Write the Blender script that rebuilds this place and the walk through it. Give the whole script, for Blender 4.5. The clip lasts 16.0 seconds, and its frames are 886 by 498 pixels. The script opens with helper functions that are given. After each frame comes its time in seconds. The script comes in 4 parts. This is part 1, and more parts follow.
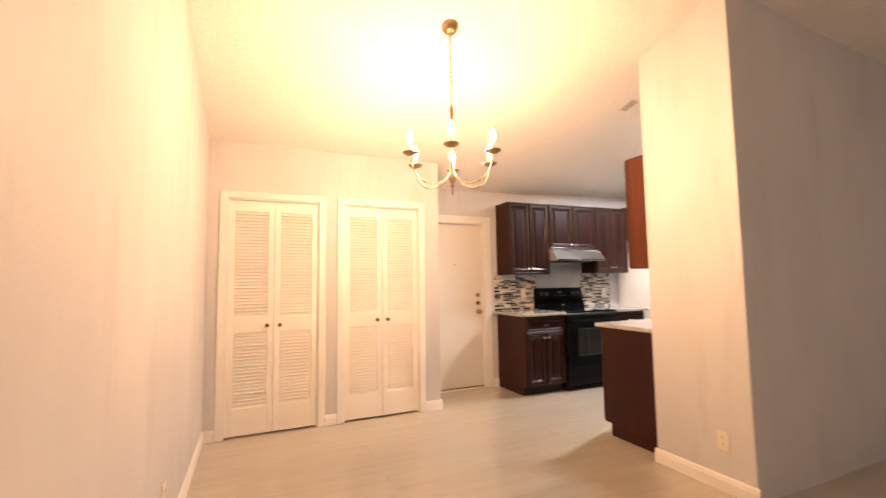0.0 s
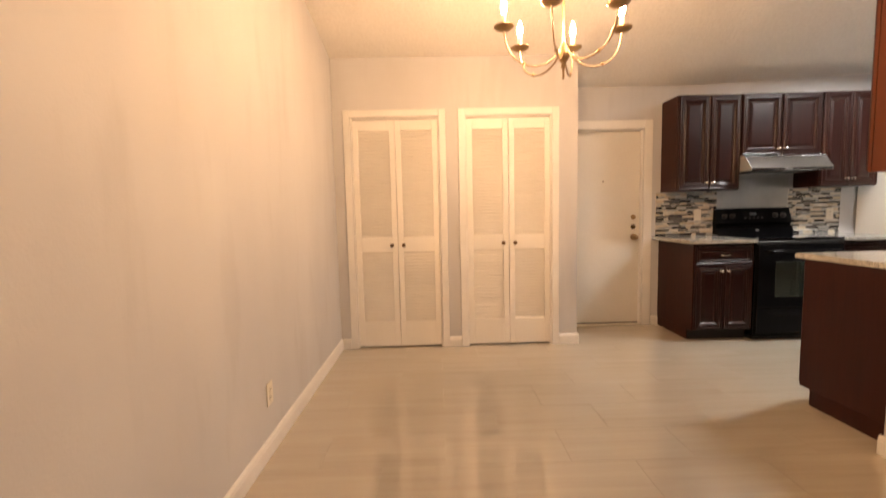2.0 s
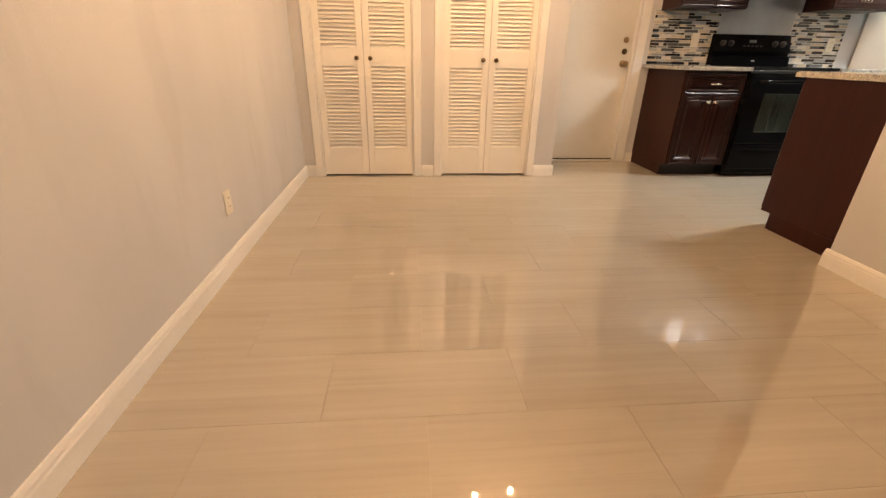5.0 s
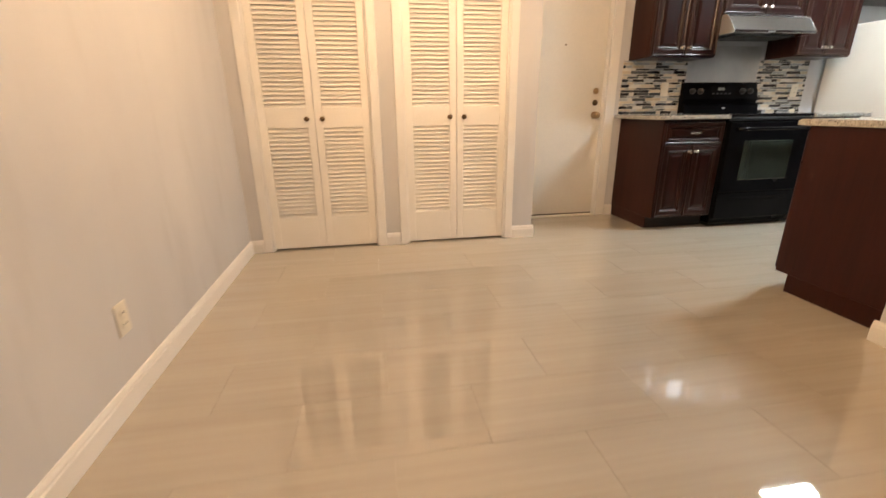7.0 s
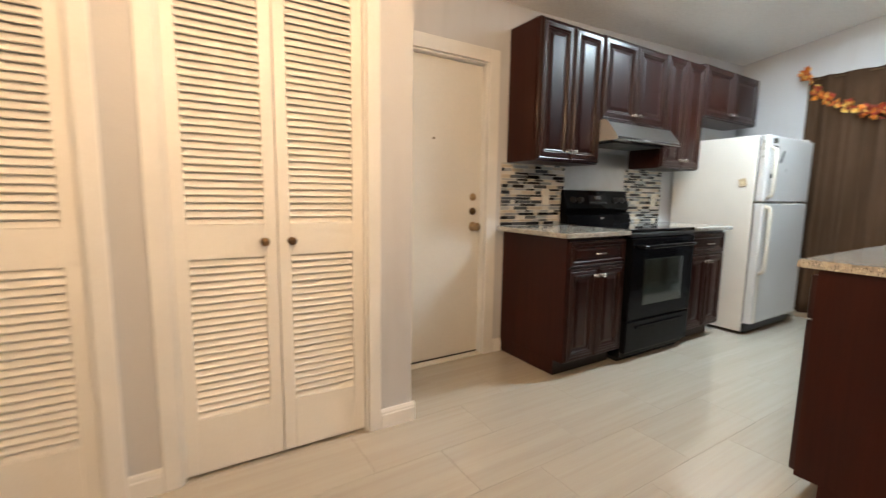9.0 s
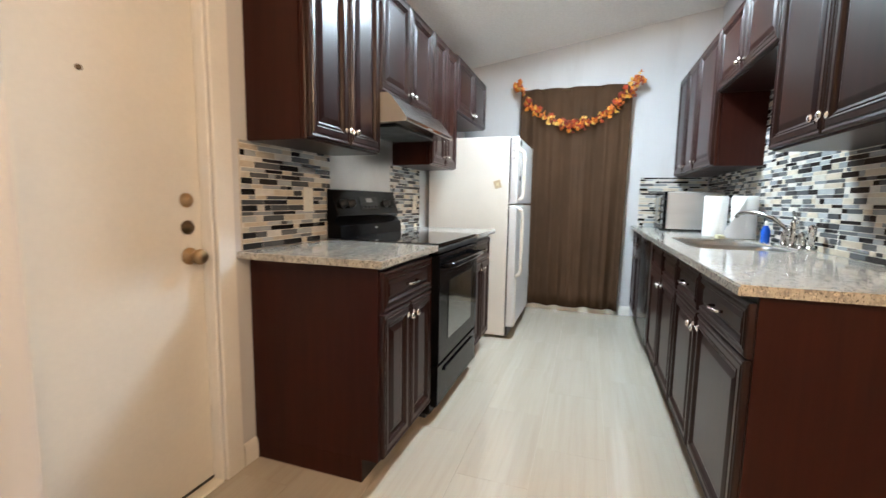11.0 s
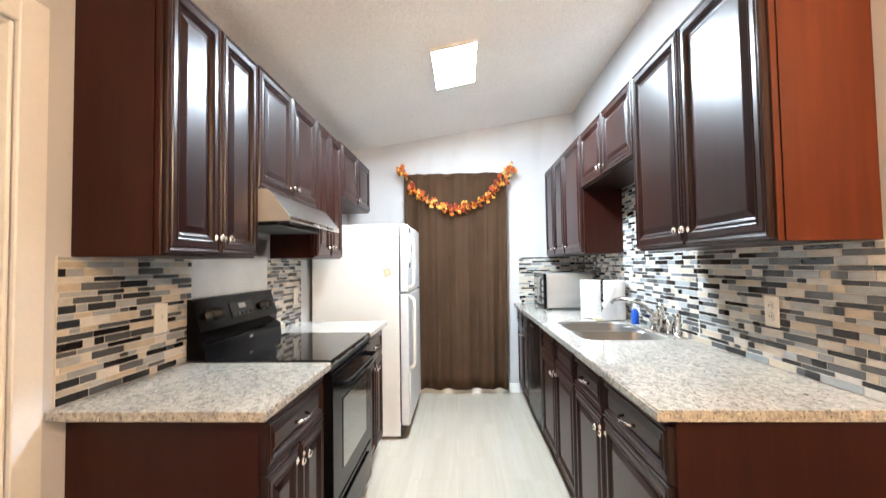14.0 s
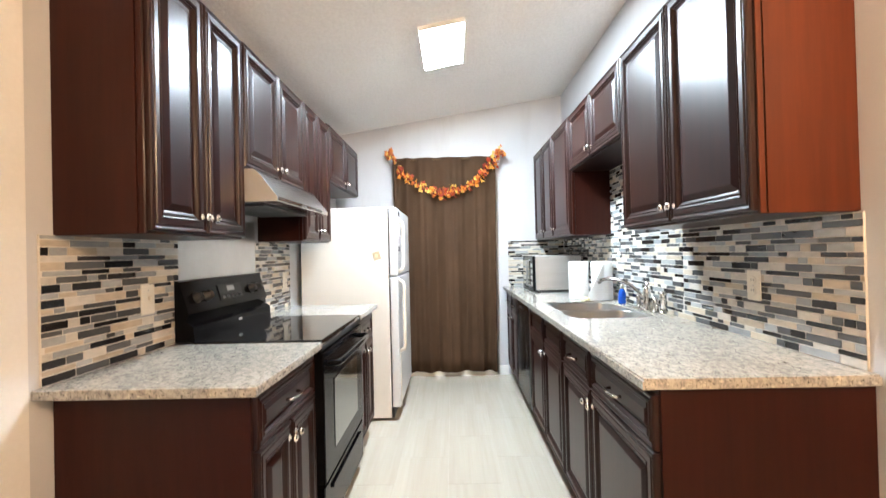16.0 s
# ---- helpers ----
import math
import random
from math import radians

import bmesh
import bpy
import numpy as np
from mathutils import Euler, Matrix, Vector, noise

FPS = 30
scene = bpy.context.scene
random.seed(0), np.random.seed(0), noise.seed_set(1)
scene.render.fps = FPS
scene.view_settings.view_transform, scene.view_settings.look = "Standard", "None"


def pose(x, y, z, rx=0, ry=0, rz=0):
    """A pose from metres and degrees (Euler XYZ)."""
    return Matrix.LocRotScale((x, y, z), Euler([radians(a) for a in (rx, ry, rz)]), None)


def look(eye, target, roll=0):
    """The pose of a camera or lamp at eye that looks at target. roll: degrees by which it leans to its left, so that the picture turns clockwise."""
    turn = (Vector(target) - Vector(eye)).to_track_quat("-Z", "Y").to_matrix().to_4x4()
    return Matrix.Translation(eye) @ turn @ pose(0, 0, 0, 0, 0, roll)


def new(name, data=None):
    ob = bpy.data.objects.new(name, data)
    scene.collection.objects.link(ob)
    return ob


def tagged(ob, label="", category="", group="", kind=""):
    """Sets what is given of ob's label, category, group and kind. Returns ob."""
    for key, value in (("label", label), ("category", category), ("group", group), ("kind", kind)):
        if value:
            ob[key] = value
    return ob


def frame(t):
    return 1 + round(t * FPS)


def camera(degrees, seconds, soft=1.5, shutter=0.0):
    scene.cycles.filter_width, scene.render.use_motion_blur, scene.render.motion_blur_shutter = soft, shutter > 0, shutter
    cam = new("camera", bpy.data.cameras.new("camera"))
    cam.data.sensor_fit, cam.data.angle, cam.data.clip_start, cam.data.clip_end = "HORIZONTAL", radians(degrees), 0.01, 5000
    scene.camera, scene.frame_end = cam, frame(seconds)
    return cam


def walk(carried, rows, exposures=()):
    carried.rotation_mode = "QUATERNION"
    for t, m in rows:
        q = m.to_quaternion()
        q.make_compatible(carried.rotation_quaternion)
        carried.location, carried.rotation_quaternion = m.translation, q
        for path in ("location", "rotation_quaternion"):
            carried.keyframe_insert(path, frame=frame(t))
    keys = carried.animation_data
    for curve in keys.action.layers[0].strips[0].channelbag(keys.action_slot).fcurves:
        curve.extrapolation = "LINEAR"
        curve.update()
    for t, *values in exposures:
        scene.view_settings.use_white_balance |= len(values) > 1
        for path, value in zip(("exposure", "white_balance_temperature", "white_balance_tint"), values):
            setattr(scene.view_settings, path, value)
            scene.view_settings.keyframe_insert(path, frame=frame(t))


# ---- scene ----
cam = camera(92.5, 16.0, 1.35, 0.5)
PATH = [
    (0, (0.973, 1.382, 1.291), (1.78, 3.205, 1.443), -0.8),
    (0.5, (1.164, 1.501, 1.281), (1.681, 3.425, 1.452), -1.2),
    (1, (1.327, 1.593, 1.253), (1.572, 3.574, 1.384), -1.9),
    (1.5, (1.453, 1.649, 1.25), (1.514, 3.648, 1.28), -0.9),
    (2, (1.476, 1.689, 1.215), (1.502, 3.681, 1.041), -1.3),
    (2.5, (1.463, 1.733, 1.133), (1.55, 3.678, 0.675), -0.6),
    (3, (1.461, 1.756, 1.076), (1.551, 3.644, 0.425), 0.1),
    (3.5, (1.467, 1.752, 1.027), (1.532, 3.59, 0.24), 0.4),
    (4, (1.475, 1.758, 0.997), (1.571, 3.564, 0.142), 0.7),
    (6.5, (1.399, 2.107, 0.954), (1.643, 3.964, 0.25), -0.2),
    (7, (1.476, 2.315, 0.987), (1.792, 4.187, 0.358), -0.7),
    (7.5, (1.536, 2.608, 1.065), (2.038, 4.47, 0.536), -0.0),
    (8, (1.637, 2.937, 1.082), (2.278, 4.796, 0.713), -1.8),
    (8.5, (1.716, 3.288, 1.088), (2.449, 5.13, 0.824), 0.05),
    (9, (1.789, 3.639, 1.121), (2.829, 5.329, 0.873), 0.86),
    (9.5, (1.912, 3.944, 1.111), (3.255, 5.41, 0.899), 0.15),
    (12, (2.531, 4.837, 1.204), (4.518, 5.002, 1.054), 0.23),
    (12.5, (2.559, 4.811, 1.258), (4.556, 4.855, 1.169), -1.08),
    (13, (2.533, 4.792, 1.263), (4.53, 4.851, 1.173), -0.9),
    (13.5, (2.508, 4.785, 1.287), (4.506, 4.857, 1.242), -0.4),
    (14, (2.494, 4.781, 1.318), (4.49, 4.872, 1.393), -0.9),
    (14.5, (2.482, 4.773, 1.338), (4.472, 4.865, 1.525), -1.8),
    (15, (2.483, 4.778, 1.332), (4.472, 4.864, 1.518), -1.2),
    (15.5, (2.481, 4.773, 1.321), (4.476, 4.855, 1.445), -1.6),
    (16, (2.491, 4.781, 1.28), (4.49, 4.824, 1.297), -1.4),
]
EXPOSURES = [
    (0.0, 0.25, 7600, 25), (0.5, 0.05, 7800, 25), (1.0, -0.13, 7900, 25), (1.5, -0.20, 7800, 23), (2.0, -0.26, 7800, 20), (2.8, -0.22, 7850, 19), (4.0, -0.05, 7900, 18), (6.5, -0.02, 7000, 12), (8.0, -0.05, 6500, 9),
    (9.5, -0.20, 6200, 7), (12.0, 0.35, 6150, 10), (13.5, 0.53, 6150, 11), (14.5, 0.62, 6400, 12), (16.0, 0.57, 6300, 11),
]
walk(cam, [(t, look(eye, target, roll)) for t, eye, target, roll in PATH], EXPOSURES)

# ---- light and exposure ----
world = bpy.data.worlds.new("interior_world")
world.use_nodes = True
world.node_tree.nodes["Background"].inputs[0].default_value = (0.9, 0.92, 1.0, 1)
world.node_tree.nodes["Background"].inputs[1].default_value = 0.02
scene.world = world
BULB_POWER = 1280.0
PANEL_POWER = 205.0
# Added fill lamp behind the camera, to brighten the living room wall.
fill = bpy.data.lights.new("added_window_fill", "AREA")
fill.shape, fill.size, fill.size_y = "RECTANGLE", 1.7, 1.1
fill.energy, fill.color = 11.0, (1.0, 0.95, 0.93)
new("added_window_fill", fill).matrix_basis = pose(4.2, -1.715, 1.45, 90, 0, 0)

# ---- plan (metres) ----
X_LEFT, X_CORNER, X_FAR = 0.595, 2.722, 6.93
Y_CLOSET, Y_BACK, Y_RIGHT = 5.44, 5.99, 3.61
X_STUB, Y_STUB = 3.60, 2.955
Y_SOUTH, X_EAST = -1.6, 6.4
COUNTER = 0.915


def ceil_z(x, y):
    """Height of the vaulted ceiling: low along the back wall, rising to the south."""
    low = 2.41 + 0.042 * min(max(x - 4.0, 0.0), 3.0)
    high = 2.96 - 0.045 * min(max(x - 3.4, 0.0), 1.6)
    slope = (high - low) / (Y_BACK - Y_RIGHT)
    return low + (Y_BACK - max(y, 1.8)) * slope


# ---- materials ----
def shader(name, rough=0.5, metal=0.0, coat=0.0, spec=0.5):
    m = bpy.data.materials.new(name)
    m.use_nodes = True
    b = m.node_tree.nodes["Principled BSDF"]
    b.inputs["Roughness"].default_value = rough
    b.inputs["Metallic"].default_value = metal
    b.inputs["Coat Weight"].default_value = coat
    b.inputs["Coat Roughness"].default_value = 0.12
    b.inputs["Specular IOR Level"].default_value = spec
    return m, m.node_tree.nodes, m.node_tree.links, b


def coords(nodes, links, scale=(1, 1, 1), space="Object"):
    tc = nodes.new("ShaderNodeTexCoord")
    mp = nodes.new("ShaderNodeMapping")
    mp.inputs["Scale"].default_value = scale
    if space == "World":
        g = nodes.new("ShaderNodeNewGeometry")
        links.new(g.outputs["Position"], mp.inputs["Vector"])
    else:
        links.new(tc.outputs[space], mp.inputs["Vector"])
    return mp.outputs["Vector"]


def noise_tex(nodes, links, vec, scale, detail=3.0, rough=0.5):
    n = nodes.new("ShaderNodeTexNoise")
    n.inputs["Scale"].default_value = scale
    n.inputs["Detail"].default_value = detail
    n.inputs["Roughness"].default_value = rough
    links.new(vec, n.inputs["Vector"])
    return n.outputs["Fac"]


def ramp(nodes, links, fac, stops):
    r = nodes.new("ShaderNodeValToRGB")
    e = r.color_ramp.elements
    while len(e) < len(stops):
        e.new(0.5)
    for i, (p, c) in enumerate(stops):
        e[i].position, e[i].color = p, (*c, 1)
    links.new(fac, r.inputs["Fac"])
    return r.outputs["Color"]


def mixed(nodes, links, fac, a, b, mode="MIX"):
    m = nodes.new("ShaderNodeMix")
    m.data_type, m.blend_type = "RGBA", mode
    for socket, value in ((m.inputs[0], fac), (m.inputs[6], a), (m.inputs[7], b)):
        if isinstance(value, (int, float)):
            socket.default_value = value
        elif isinstance(value, tuple):
            socket.default_value = (*value, 1)
        else:
            links.new(value, socket)
    return m.outputs[2]


def bump(nodes, links, b, height, strength, distance=0.01):
    n = nodes.new("ShaderNodeBump")
    n.inputs["Strength"].default_value = strength
    n.inputs["Distance"].default_value = distance
    links.new(height, n.inputs["Height"])
    links.new(n.outputs["Normal"], b.inputs["Normal"])


def mottled(name, dark, light, scale=3.0, fine=60.0, rough=0.5, metal=0.0, coat=0.0, relief=0.05, distance=0.002, spec=0.5, stretch=(1, 1, 1), space="World"):
    """A surface whose colour drifts between two tones, with a fine relief."""
    m, nodes, links, b = shader(name, rough, metal, coat, spec)
    vec = coords(nodes, links, stretch, space)
    big = noise_tex(nodes, links, vec, scale)
    small = noise_tex(nodes, links, vec, fine, 4.0)
    base = ramp(nodes, links, big, [(0.3, dark), (0.7, light)])
    grain = ramp(nodes, links, small, [(0.3, (0.965, 0.965, 0.965)), (0.7, (1, 1, 1))])
    links.new(mixed(nodes, links, 1.0, base, grain, "MULTIPLY"), b.inputs["Base Color"])
    bump(nodes, links, b, small, relief, distance)
    r = ramp(nodes, links, big, [(0.3, (rough * 0.85,) * 3), (0.7, (min(rough * 1.15, 1),) * 3)])
    links.new(r, b.inputs["Roughness"])
    return m


def glowing(name, colour, strength):
    m, nodes, links, b = shader(name, 0.4)
    b.inputs["Base Color"].default_value = (0.9, 0.9, 0.9, 1)
    b.inputs["Emission Color"].default_value = (*colour, 1)
    b.inputs["Emission Strength"].default_value = strength
    return m


def popcorn():
    m, nodes, links, b = shader("popcorn_ceiling", 0.9, spec=0.2)
    vec = coords(nodes, links, (1, 1, 1), "World")
    grit = noise_tex(nodes, links, vec, 58.0, 5.0, 0.65)
    big = noise_tex(nodes, links, vec, 1.2)
    base = ramp(nodes, links, big, [(0.3, (0.84, 0.815, 0.775)), (0.7, (0.89, 0.865, 0.825))])
    links.new(mixed(nodes, links, 1.0, base, ramp(nodes, links, grit, [(0.35, (0.91, 0.905, 0.9)), (0.6, (1, 1, 1))]), "MULTIPLY"), b.inputs["Base Color"])
    bump(nodes, links, b, grit, 0.6, 0.012)
    return m


def wall_paint():
    m, nodes, links, b = shader("wall_paint", 0.55, spec=0.35)
    vec = coords(nodes, links, (1, 1, 1), "World")
    peel = noise_tex(nodes, links, vec, 110.0, 4.0)
    lumps = noise_tex(nodes, links, vec, 22.0, 2.0)
    # Uneven paint tone, its contrast raised to stand for soft shadows on the wall.
    big = noise_tex(nodes, links, coords(nodes, links, (1, 1, 0.35), "World"), 1.6)
    base = ramp(nodes, links, big, [(0.3, (0.535, 0.535, 0.545)), (0.7, (0.605, 0.605, 0.61))])
    streak = noise_tex(nodes, links, coords(nodes, links, (5.0, 5.0, 0.9), "World"), 1.0, 4.0, 0.55)
    faint = ramp(nodes, links, streak, [(0.34, (0.94, 0.935, 0.93)), (0.46, (1, 1, 1)), (0.62, (1, 1, 1)), (0.74, (0.955, 0.95, 0.945))])
    links.new(mixed(nodes, links, 1.0, base, faint, "MULTIPLY"), b.inputs["Base Color"])
    both = mixed(nodes, links, 0.5, peel, lumps)
    bump(nodes, links, b, both, 0.22, 0.006)
    return m


def floor_tile_mat():
    m, nodes, links, b = shader("striated_porcelain", 0.05, coat=0.6, spec=1.0)
    b.inputs["Coat Roughness"].default_value = 0.02
    info = nodes.new("ShaderNodeObjectInfo")
    geo = nodes.new("ShaderNodeNewGeometry")
    add = nodes.new("ShaderNodeVectorMath")
    add.operation = "ADD"
    mul = nodes.new("ShaderNodeVectorMath")
    mul.operation = "SCALE"
    mul.inputs[0].default_value = (3.7, 9.1, 5.3)
    links.new(info.outputs["Random"], mul.inputs["Scale"])
    links.new(geo.outputs["Position"], add.inputs[0])
    links.new(mul.outputs[0], add.inputs[1])
    mp = nodes.new("ShaderNodeMapping")
    mp.inputs["Scale"].default_value = (0.9, 26.0, 1.0)
    links.new(add.outputs[0], mp.inputs["Vector"])
    streak = noise_tex(nodes, links, mp.outputs[0], 1.6, 6.0, 0.62)
    broad = noise_tex(nodes, links, mp.outputs[0], 0.45, 2.0)
    base = ramp(nodes, links, streak, [(0.25, (0.470, 0.417, 0.338)), (0.45, (0.500, 0.449, 0.371)), (0.75, (0.532, 0.484, 0.406))])
    shade = ramp(nodes, links, broad, [(0.3, (0.93, 0.922, 0.908)), (0.7, (1, 1, 1))])
    tone = ramp(nodes, links, info.outputs["Random"], [(0.0, (0.972, 0.972, 0.972)), (1.0, (1, 1, 1))])
    links.new(mixed(nodes, links, 1.0, mixed(nodes, links, 1.0, base, shade, "MULTIPLY"), tone, "MULTIPLY"), b.inputs["Base Color"])
    wear = noise_tex(nodes, links, coords(nodes, links, (1, 1, 1), "World"), 2.2, 4.0)
    links.new(ramp(nodes, links, wear, [(0.3, (0.012,) * 3), (0.7, (0.034,) * 3)]), b.inputs["Roughness"])
    return m


def cherry(name, dark, light, rough=0.26, coat=0.35, spec=0.45):
    m, nodes, links, b = shader(name, rough, coat=coat, spec=spec)
    vec = coords(nodes, links, (14, 14, 0.9), "World")
    grain = noise_tex(nodes, links, vec, 2.2, 5.0, 0.6)
    blotch = noise_tex(nodes, links, coords(nodes, links, (1, 1, 0.5), "World"), 4.0)
    base = ramp(nodes, links, grain, [(0.3, dark), (0.7, light)])
    links.new(mixed(nodes, links, 1.0, base, ramp(nodes, links, blotch, [(0.3, (0.78, 0.74, 0.72)), (0.7, (1, 1, 1))]), "MULTIPLY"), b.inputs["Base Color"])
    bump(nodes, links, b, grain, 0.03, 0.001)
    return m


def granite():
    m, nodes, links, b = shader("speckled_granite", 0.12, coat=0.15)
    vec = coords(nodes, links, (0.75, 1.25, 1), "World")
    cloud = noise_tex(nodes, links, vec, 52.0, 6.0, 0.75)
    drift = noise_tex(nodes, links, vec, 4.0, 2.0)
    speck = noise_tex(nodes, links, coords(nodes, links, (0.6, 1.5, 1), "World"), 125.0, 3.0, 0.65)
    fleck = noise_tex(nodes, links, coords(nodes, links, (1.4, 0.7, 1), "World"), 70.0, 3.0, 0.6)
    base = ramp(nodes, links, cloud, [(0.36, (0.25, 0.245, 0.24)), (0.46, (0.39, 0.37, 0.33)), (0.58, (0.53, 0.50, 0.435))])
    tone = ramp(nodes, links, drift, [(0.35, (0.84, 0.85, 0.87)), (0.65, (1, 1, 1))])
    dots = ramp(nodes, links, speck, [(0.36, (0.05, 0.045, 0.045)), (0.42, (1, 1, 1))])
    pale = ramp(nodes, links, fleck, [(0.60, (0, 0, 0)), (0.66, (1, 1, 1))])
    c = mixed(nodes, links, 1.0, base, tone, "MULTIPLY")
    c = mixed(nodes, links, pale, c, (0.60, 0.565, 0.48))
    links.new(mixed(nodes, links, 0.82, c, dots, "MULTIPLY"), b.inputs["Base Color"])
    return m


def mosaic(name, dark, light, rough):
    """One tone of the glass and stone strips, a little different in every piece."""
    m, nodes, links, b = shader(name, rough, spec=0.45)
    info = nodes.new("ShaderNodeObjectInfo")
    geo = nodes.new("ShaderNodeNewGeometry")
    both = nodes.new("ShaderNodeMath")
    both.operation = "ADD"
    links.new(info.outputs["Random"], both.inputs[0])
    links.new(geo.outputs["Random Per Island"], both.inputs[1])
    one = nodes.new("ShaderNodeMath")
    one.operation = "FRACT"
    links.new(both.outputs[0], one.inputs[0])
    base = ramp(nodes, links, one.outputs[0], [(0.0, dark), (1.0, light)])
    cloud = noise_tex(nodes, links, coords(nodes, links, (1, 1, 2.5), "World"), 30.0, 4.0)
    links.new(mixed(nodes, links, 1.0, base, ramp(nodes, links, cloud, [(0.3, (0.78, 0.78, 0.78)), (0.7, (1, 1, 1))]), "MULTIPLY"), b.inputs["Base Color"])
    return m


WALL = wall_paint()
CEILING = popcorn()
TRIM = mottled("white_trim_paint", (0.76, 0.745, 0.71), (0.82, 0.805, 0.77), 4.0, 90.0, 0.38, relief=0.012, distance=0.0006)
DOOR_WHITE = mottled("entry_door_paint", (0.70, 0.665, 0.595), (0.76, 0.725, 0.655), 2.0, 70.0, 0.42, relief=0.02, distance=0.0008)
LOUVER = mottled("closet_door_paint", (0.80, 0.775, 0.72), (0.85, 0.825, 0.77), 3.0, 90.0, 0.42, relief=0.012, distance=0.0006)
FLOOR = floor_tile_mat()
GROUT_FLOOR = mottled("floor_grout", (0.44, 0.39, 0.32), (0.52, 0.47, 0.395), 8.0, 120.0, 0.8)
GROUT_WALL = mottled("pale_grout", (0.66, 0.62, 0.55), (0.74, 0.70, 0.63), 8.0, 150.0, 0.85)
WOOD = cherry("espresso_cherry", (0.013, 0.0030, 0.0021), (0.028, 0.0061, 0.0038), 0.32, 0.06, 0.36)
WOOD_SIDE = cherry("dark_cherry_side_panel", (0.027, 0.0056, 0.0034), (0.042, 0.0088, 0.0050), 0.42, 0.0, 0.22)
WOOD_RED = cherry("red_cherry_side_panel", (0.078, 0.0160, 0.0042), (0.112, 0.0235, 0.0060), 0.38, 0.0, 0.3)
TOE = mottled("dark_toe_board", (0.012, 0.008, 0.007), (0.02, 0.012, 0.01), 4.0, 60.0, 0.5)
GRANITE = granite()
MOSAIC = [mosaic("black_glass_strip", (0.010, 0.009, 0.010), (0.030, 0.027, 0.028), 0.10), mosaic("grey_glass_strip", (0.055, 0.058, 0.060), (0.13, 0.135, 0.14), 0.14),
          mosaic("silver_glass_strip", (0.30, 0.32, 0.33), (0.52, 0.54, 0.55), 0.16), mosaic("beige_stone_strip", (0.50, 0.42, 0.31), (0.66, 0.57, 0.44), 0.30),
          mosaic("ivory_stone_strip", (0.58, 0.54, 0.47), (0.70, 0.67, 0.61), 0.30)]
STEEL = mottled("brushed_steel", (0.40, 0.40, 0.395), (0.48, 0.48, 0.475), 1.2, 120.0, 0.36, 1.0, relief=0.0)
HOOD_STEEL = mottled("polished_hood_steel", (0.36, 0.35, 0.34), (0.44, 0.43, 0.42), 1.2, 120.0, 0.17, 1.0, relief=0.0)
# Far lighter than the shell: chandelier light on the ends put into the colour.
HOOD_END_LIT = mottled("lit_satin_hood_end", (0.66, 0.64, 0.61), (0.74, 0.72, 0.69), 1.6, 120.0, 0.55, 0.8, relief=0.0)
STEEL_FLAT = mottled("galvanised_sheet", (0.46, 0.455, 0.445), (0.58, 0.575, 0.56), 5.0, 80.0, 0.36, 1.0)
STEEL_SATIN = mottled("satin_steel_case", (0.55, 0.54, 0.525), (0.62, 0.61, 0.595), 2.0, 140.0, 0.5, 1.0, relief=0.01, stretch=(1, 1, 10))
SINK_STEEL = mottled("satin_sink_steel", (0.40, 0.395, 0.38), (0.48, 0.475, 0.46), 3.0, 140.0, 0.30, 1.0, relief=0.01)
CHROME = mottled("polished_nickel", (0.72, 0.70, 0.67), (0.80, 0.78, 0.75), 6.0, 100.0, 0.12, 1.0, relief=0.01)
BRONZE = mottled("aged_bronze", (0.10, 0.065, 0.035), (0.20, 0.13, 0.07), 20.0, 90.0, 0.35, 1.0)
BRASS = mottled("antique_brass", (0.34, 0.22, 0.12), (0.48, 0.33, 0.18), 20.0, 90.0, 0.34, 1.0)
SPONGE = mottled("pale_yellow_sponge", (0.62, 0.54, 0.32), (0.72, 0.64, 0.42), 40.0, 200.0, 0.95, relief=0.5)
PALE_BRASS = mottled("pale_brushed_brass", (0.40, 0.29, 0.19), (0.52, 0.39, 0.27), 20.0, 90.0, 0.38, 1.0)
BLACK = mottled("black_enamel", (0.004, 0.004, 0.005), (0.007, 0.007, 0.008), 4.0, 90.0, 0.12, relief=0.0, spec=0.10)
BLACK_SOFT = mottled("glossy_black_backguard", (0.003, 0.003, 0.0035), (0.005, 0.005, 0.006), 4.0, 90.0, 0.11, relief=0.0, spec=0.05)
BLACK_MATTE = mottled("black_plastic", (0.012, 0.012, 0.013), (0.02, 0.02, 0.021), 8.0, 120.0, 0.45)
BLACK_GLASS = mottled("black_ceramic_glass", (0.006, 0.006, 0.007), (0.010, 0.010, 0.011), 4.0, 90.0, 0.05, relief=0.0)
OVEN_GLASS = mottled("oven_window_glass", (0.020, 0.026, 0.022), (0.032, 0.040, 0.034), 3.0, 60.0, 0.05, coat=1.0, relief=0.0, spec=1.0)
FRIDGE = mottled("almond_fridge_enamel", (0.72, 0.69, 0.63), (0.78, 0.75, 0.69), 3.0, 160.0, 0.38, relief=0.12, distance=0.001)
FRIDGE_FRONT = mottled("white_fridge_door", (0.64, 0.64, 0.635), (0.68, 0.68, 0.675), 3.0, 160.0, 0.34, relief=0.03, distance=0.001)
PLATE = mottled("ivory_plastic", (0.72, 0.68, 0.58), (0.78, 0.74, 0.65), 8.0, 90.0, 0.35, relief=0.01)
SLOT = mottled("dark_slot", (0.03, 0.028, 0.025), (0.05, 0.045, 0.04), 9.0, 90.0, 0.6)
CURTAIN = mottled("brown_curtain_cloth", (0.054, 0.0300, 0.0168), (0.078, 0.0435, 0.0248), 3.0, 160.0, 0.85, relief=0.2, spec=0.12)
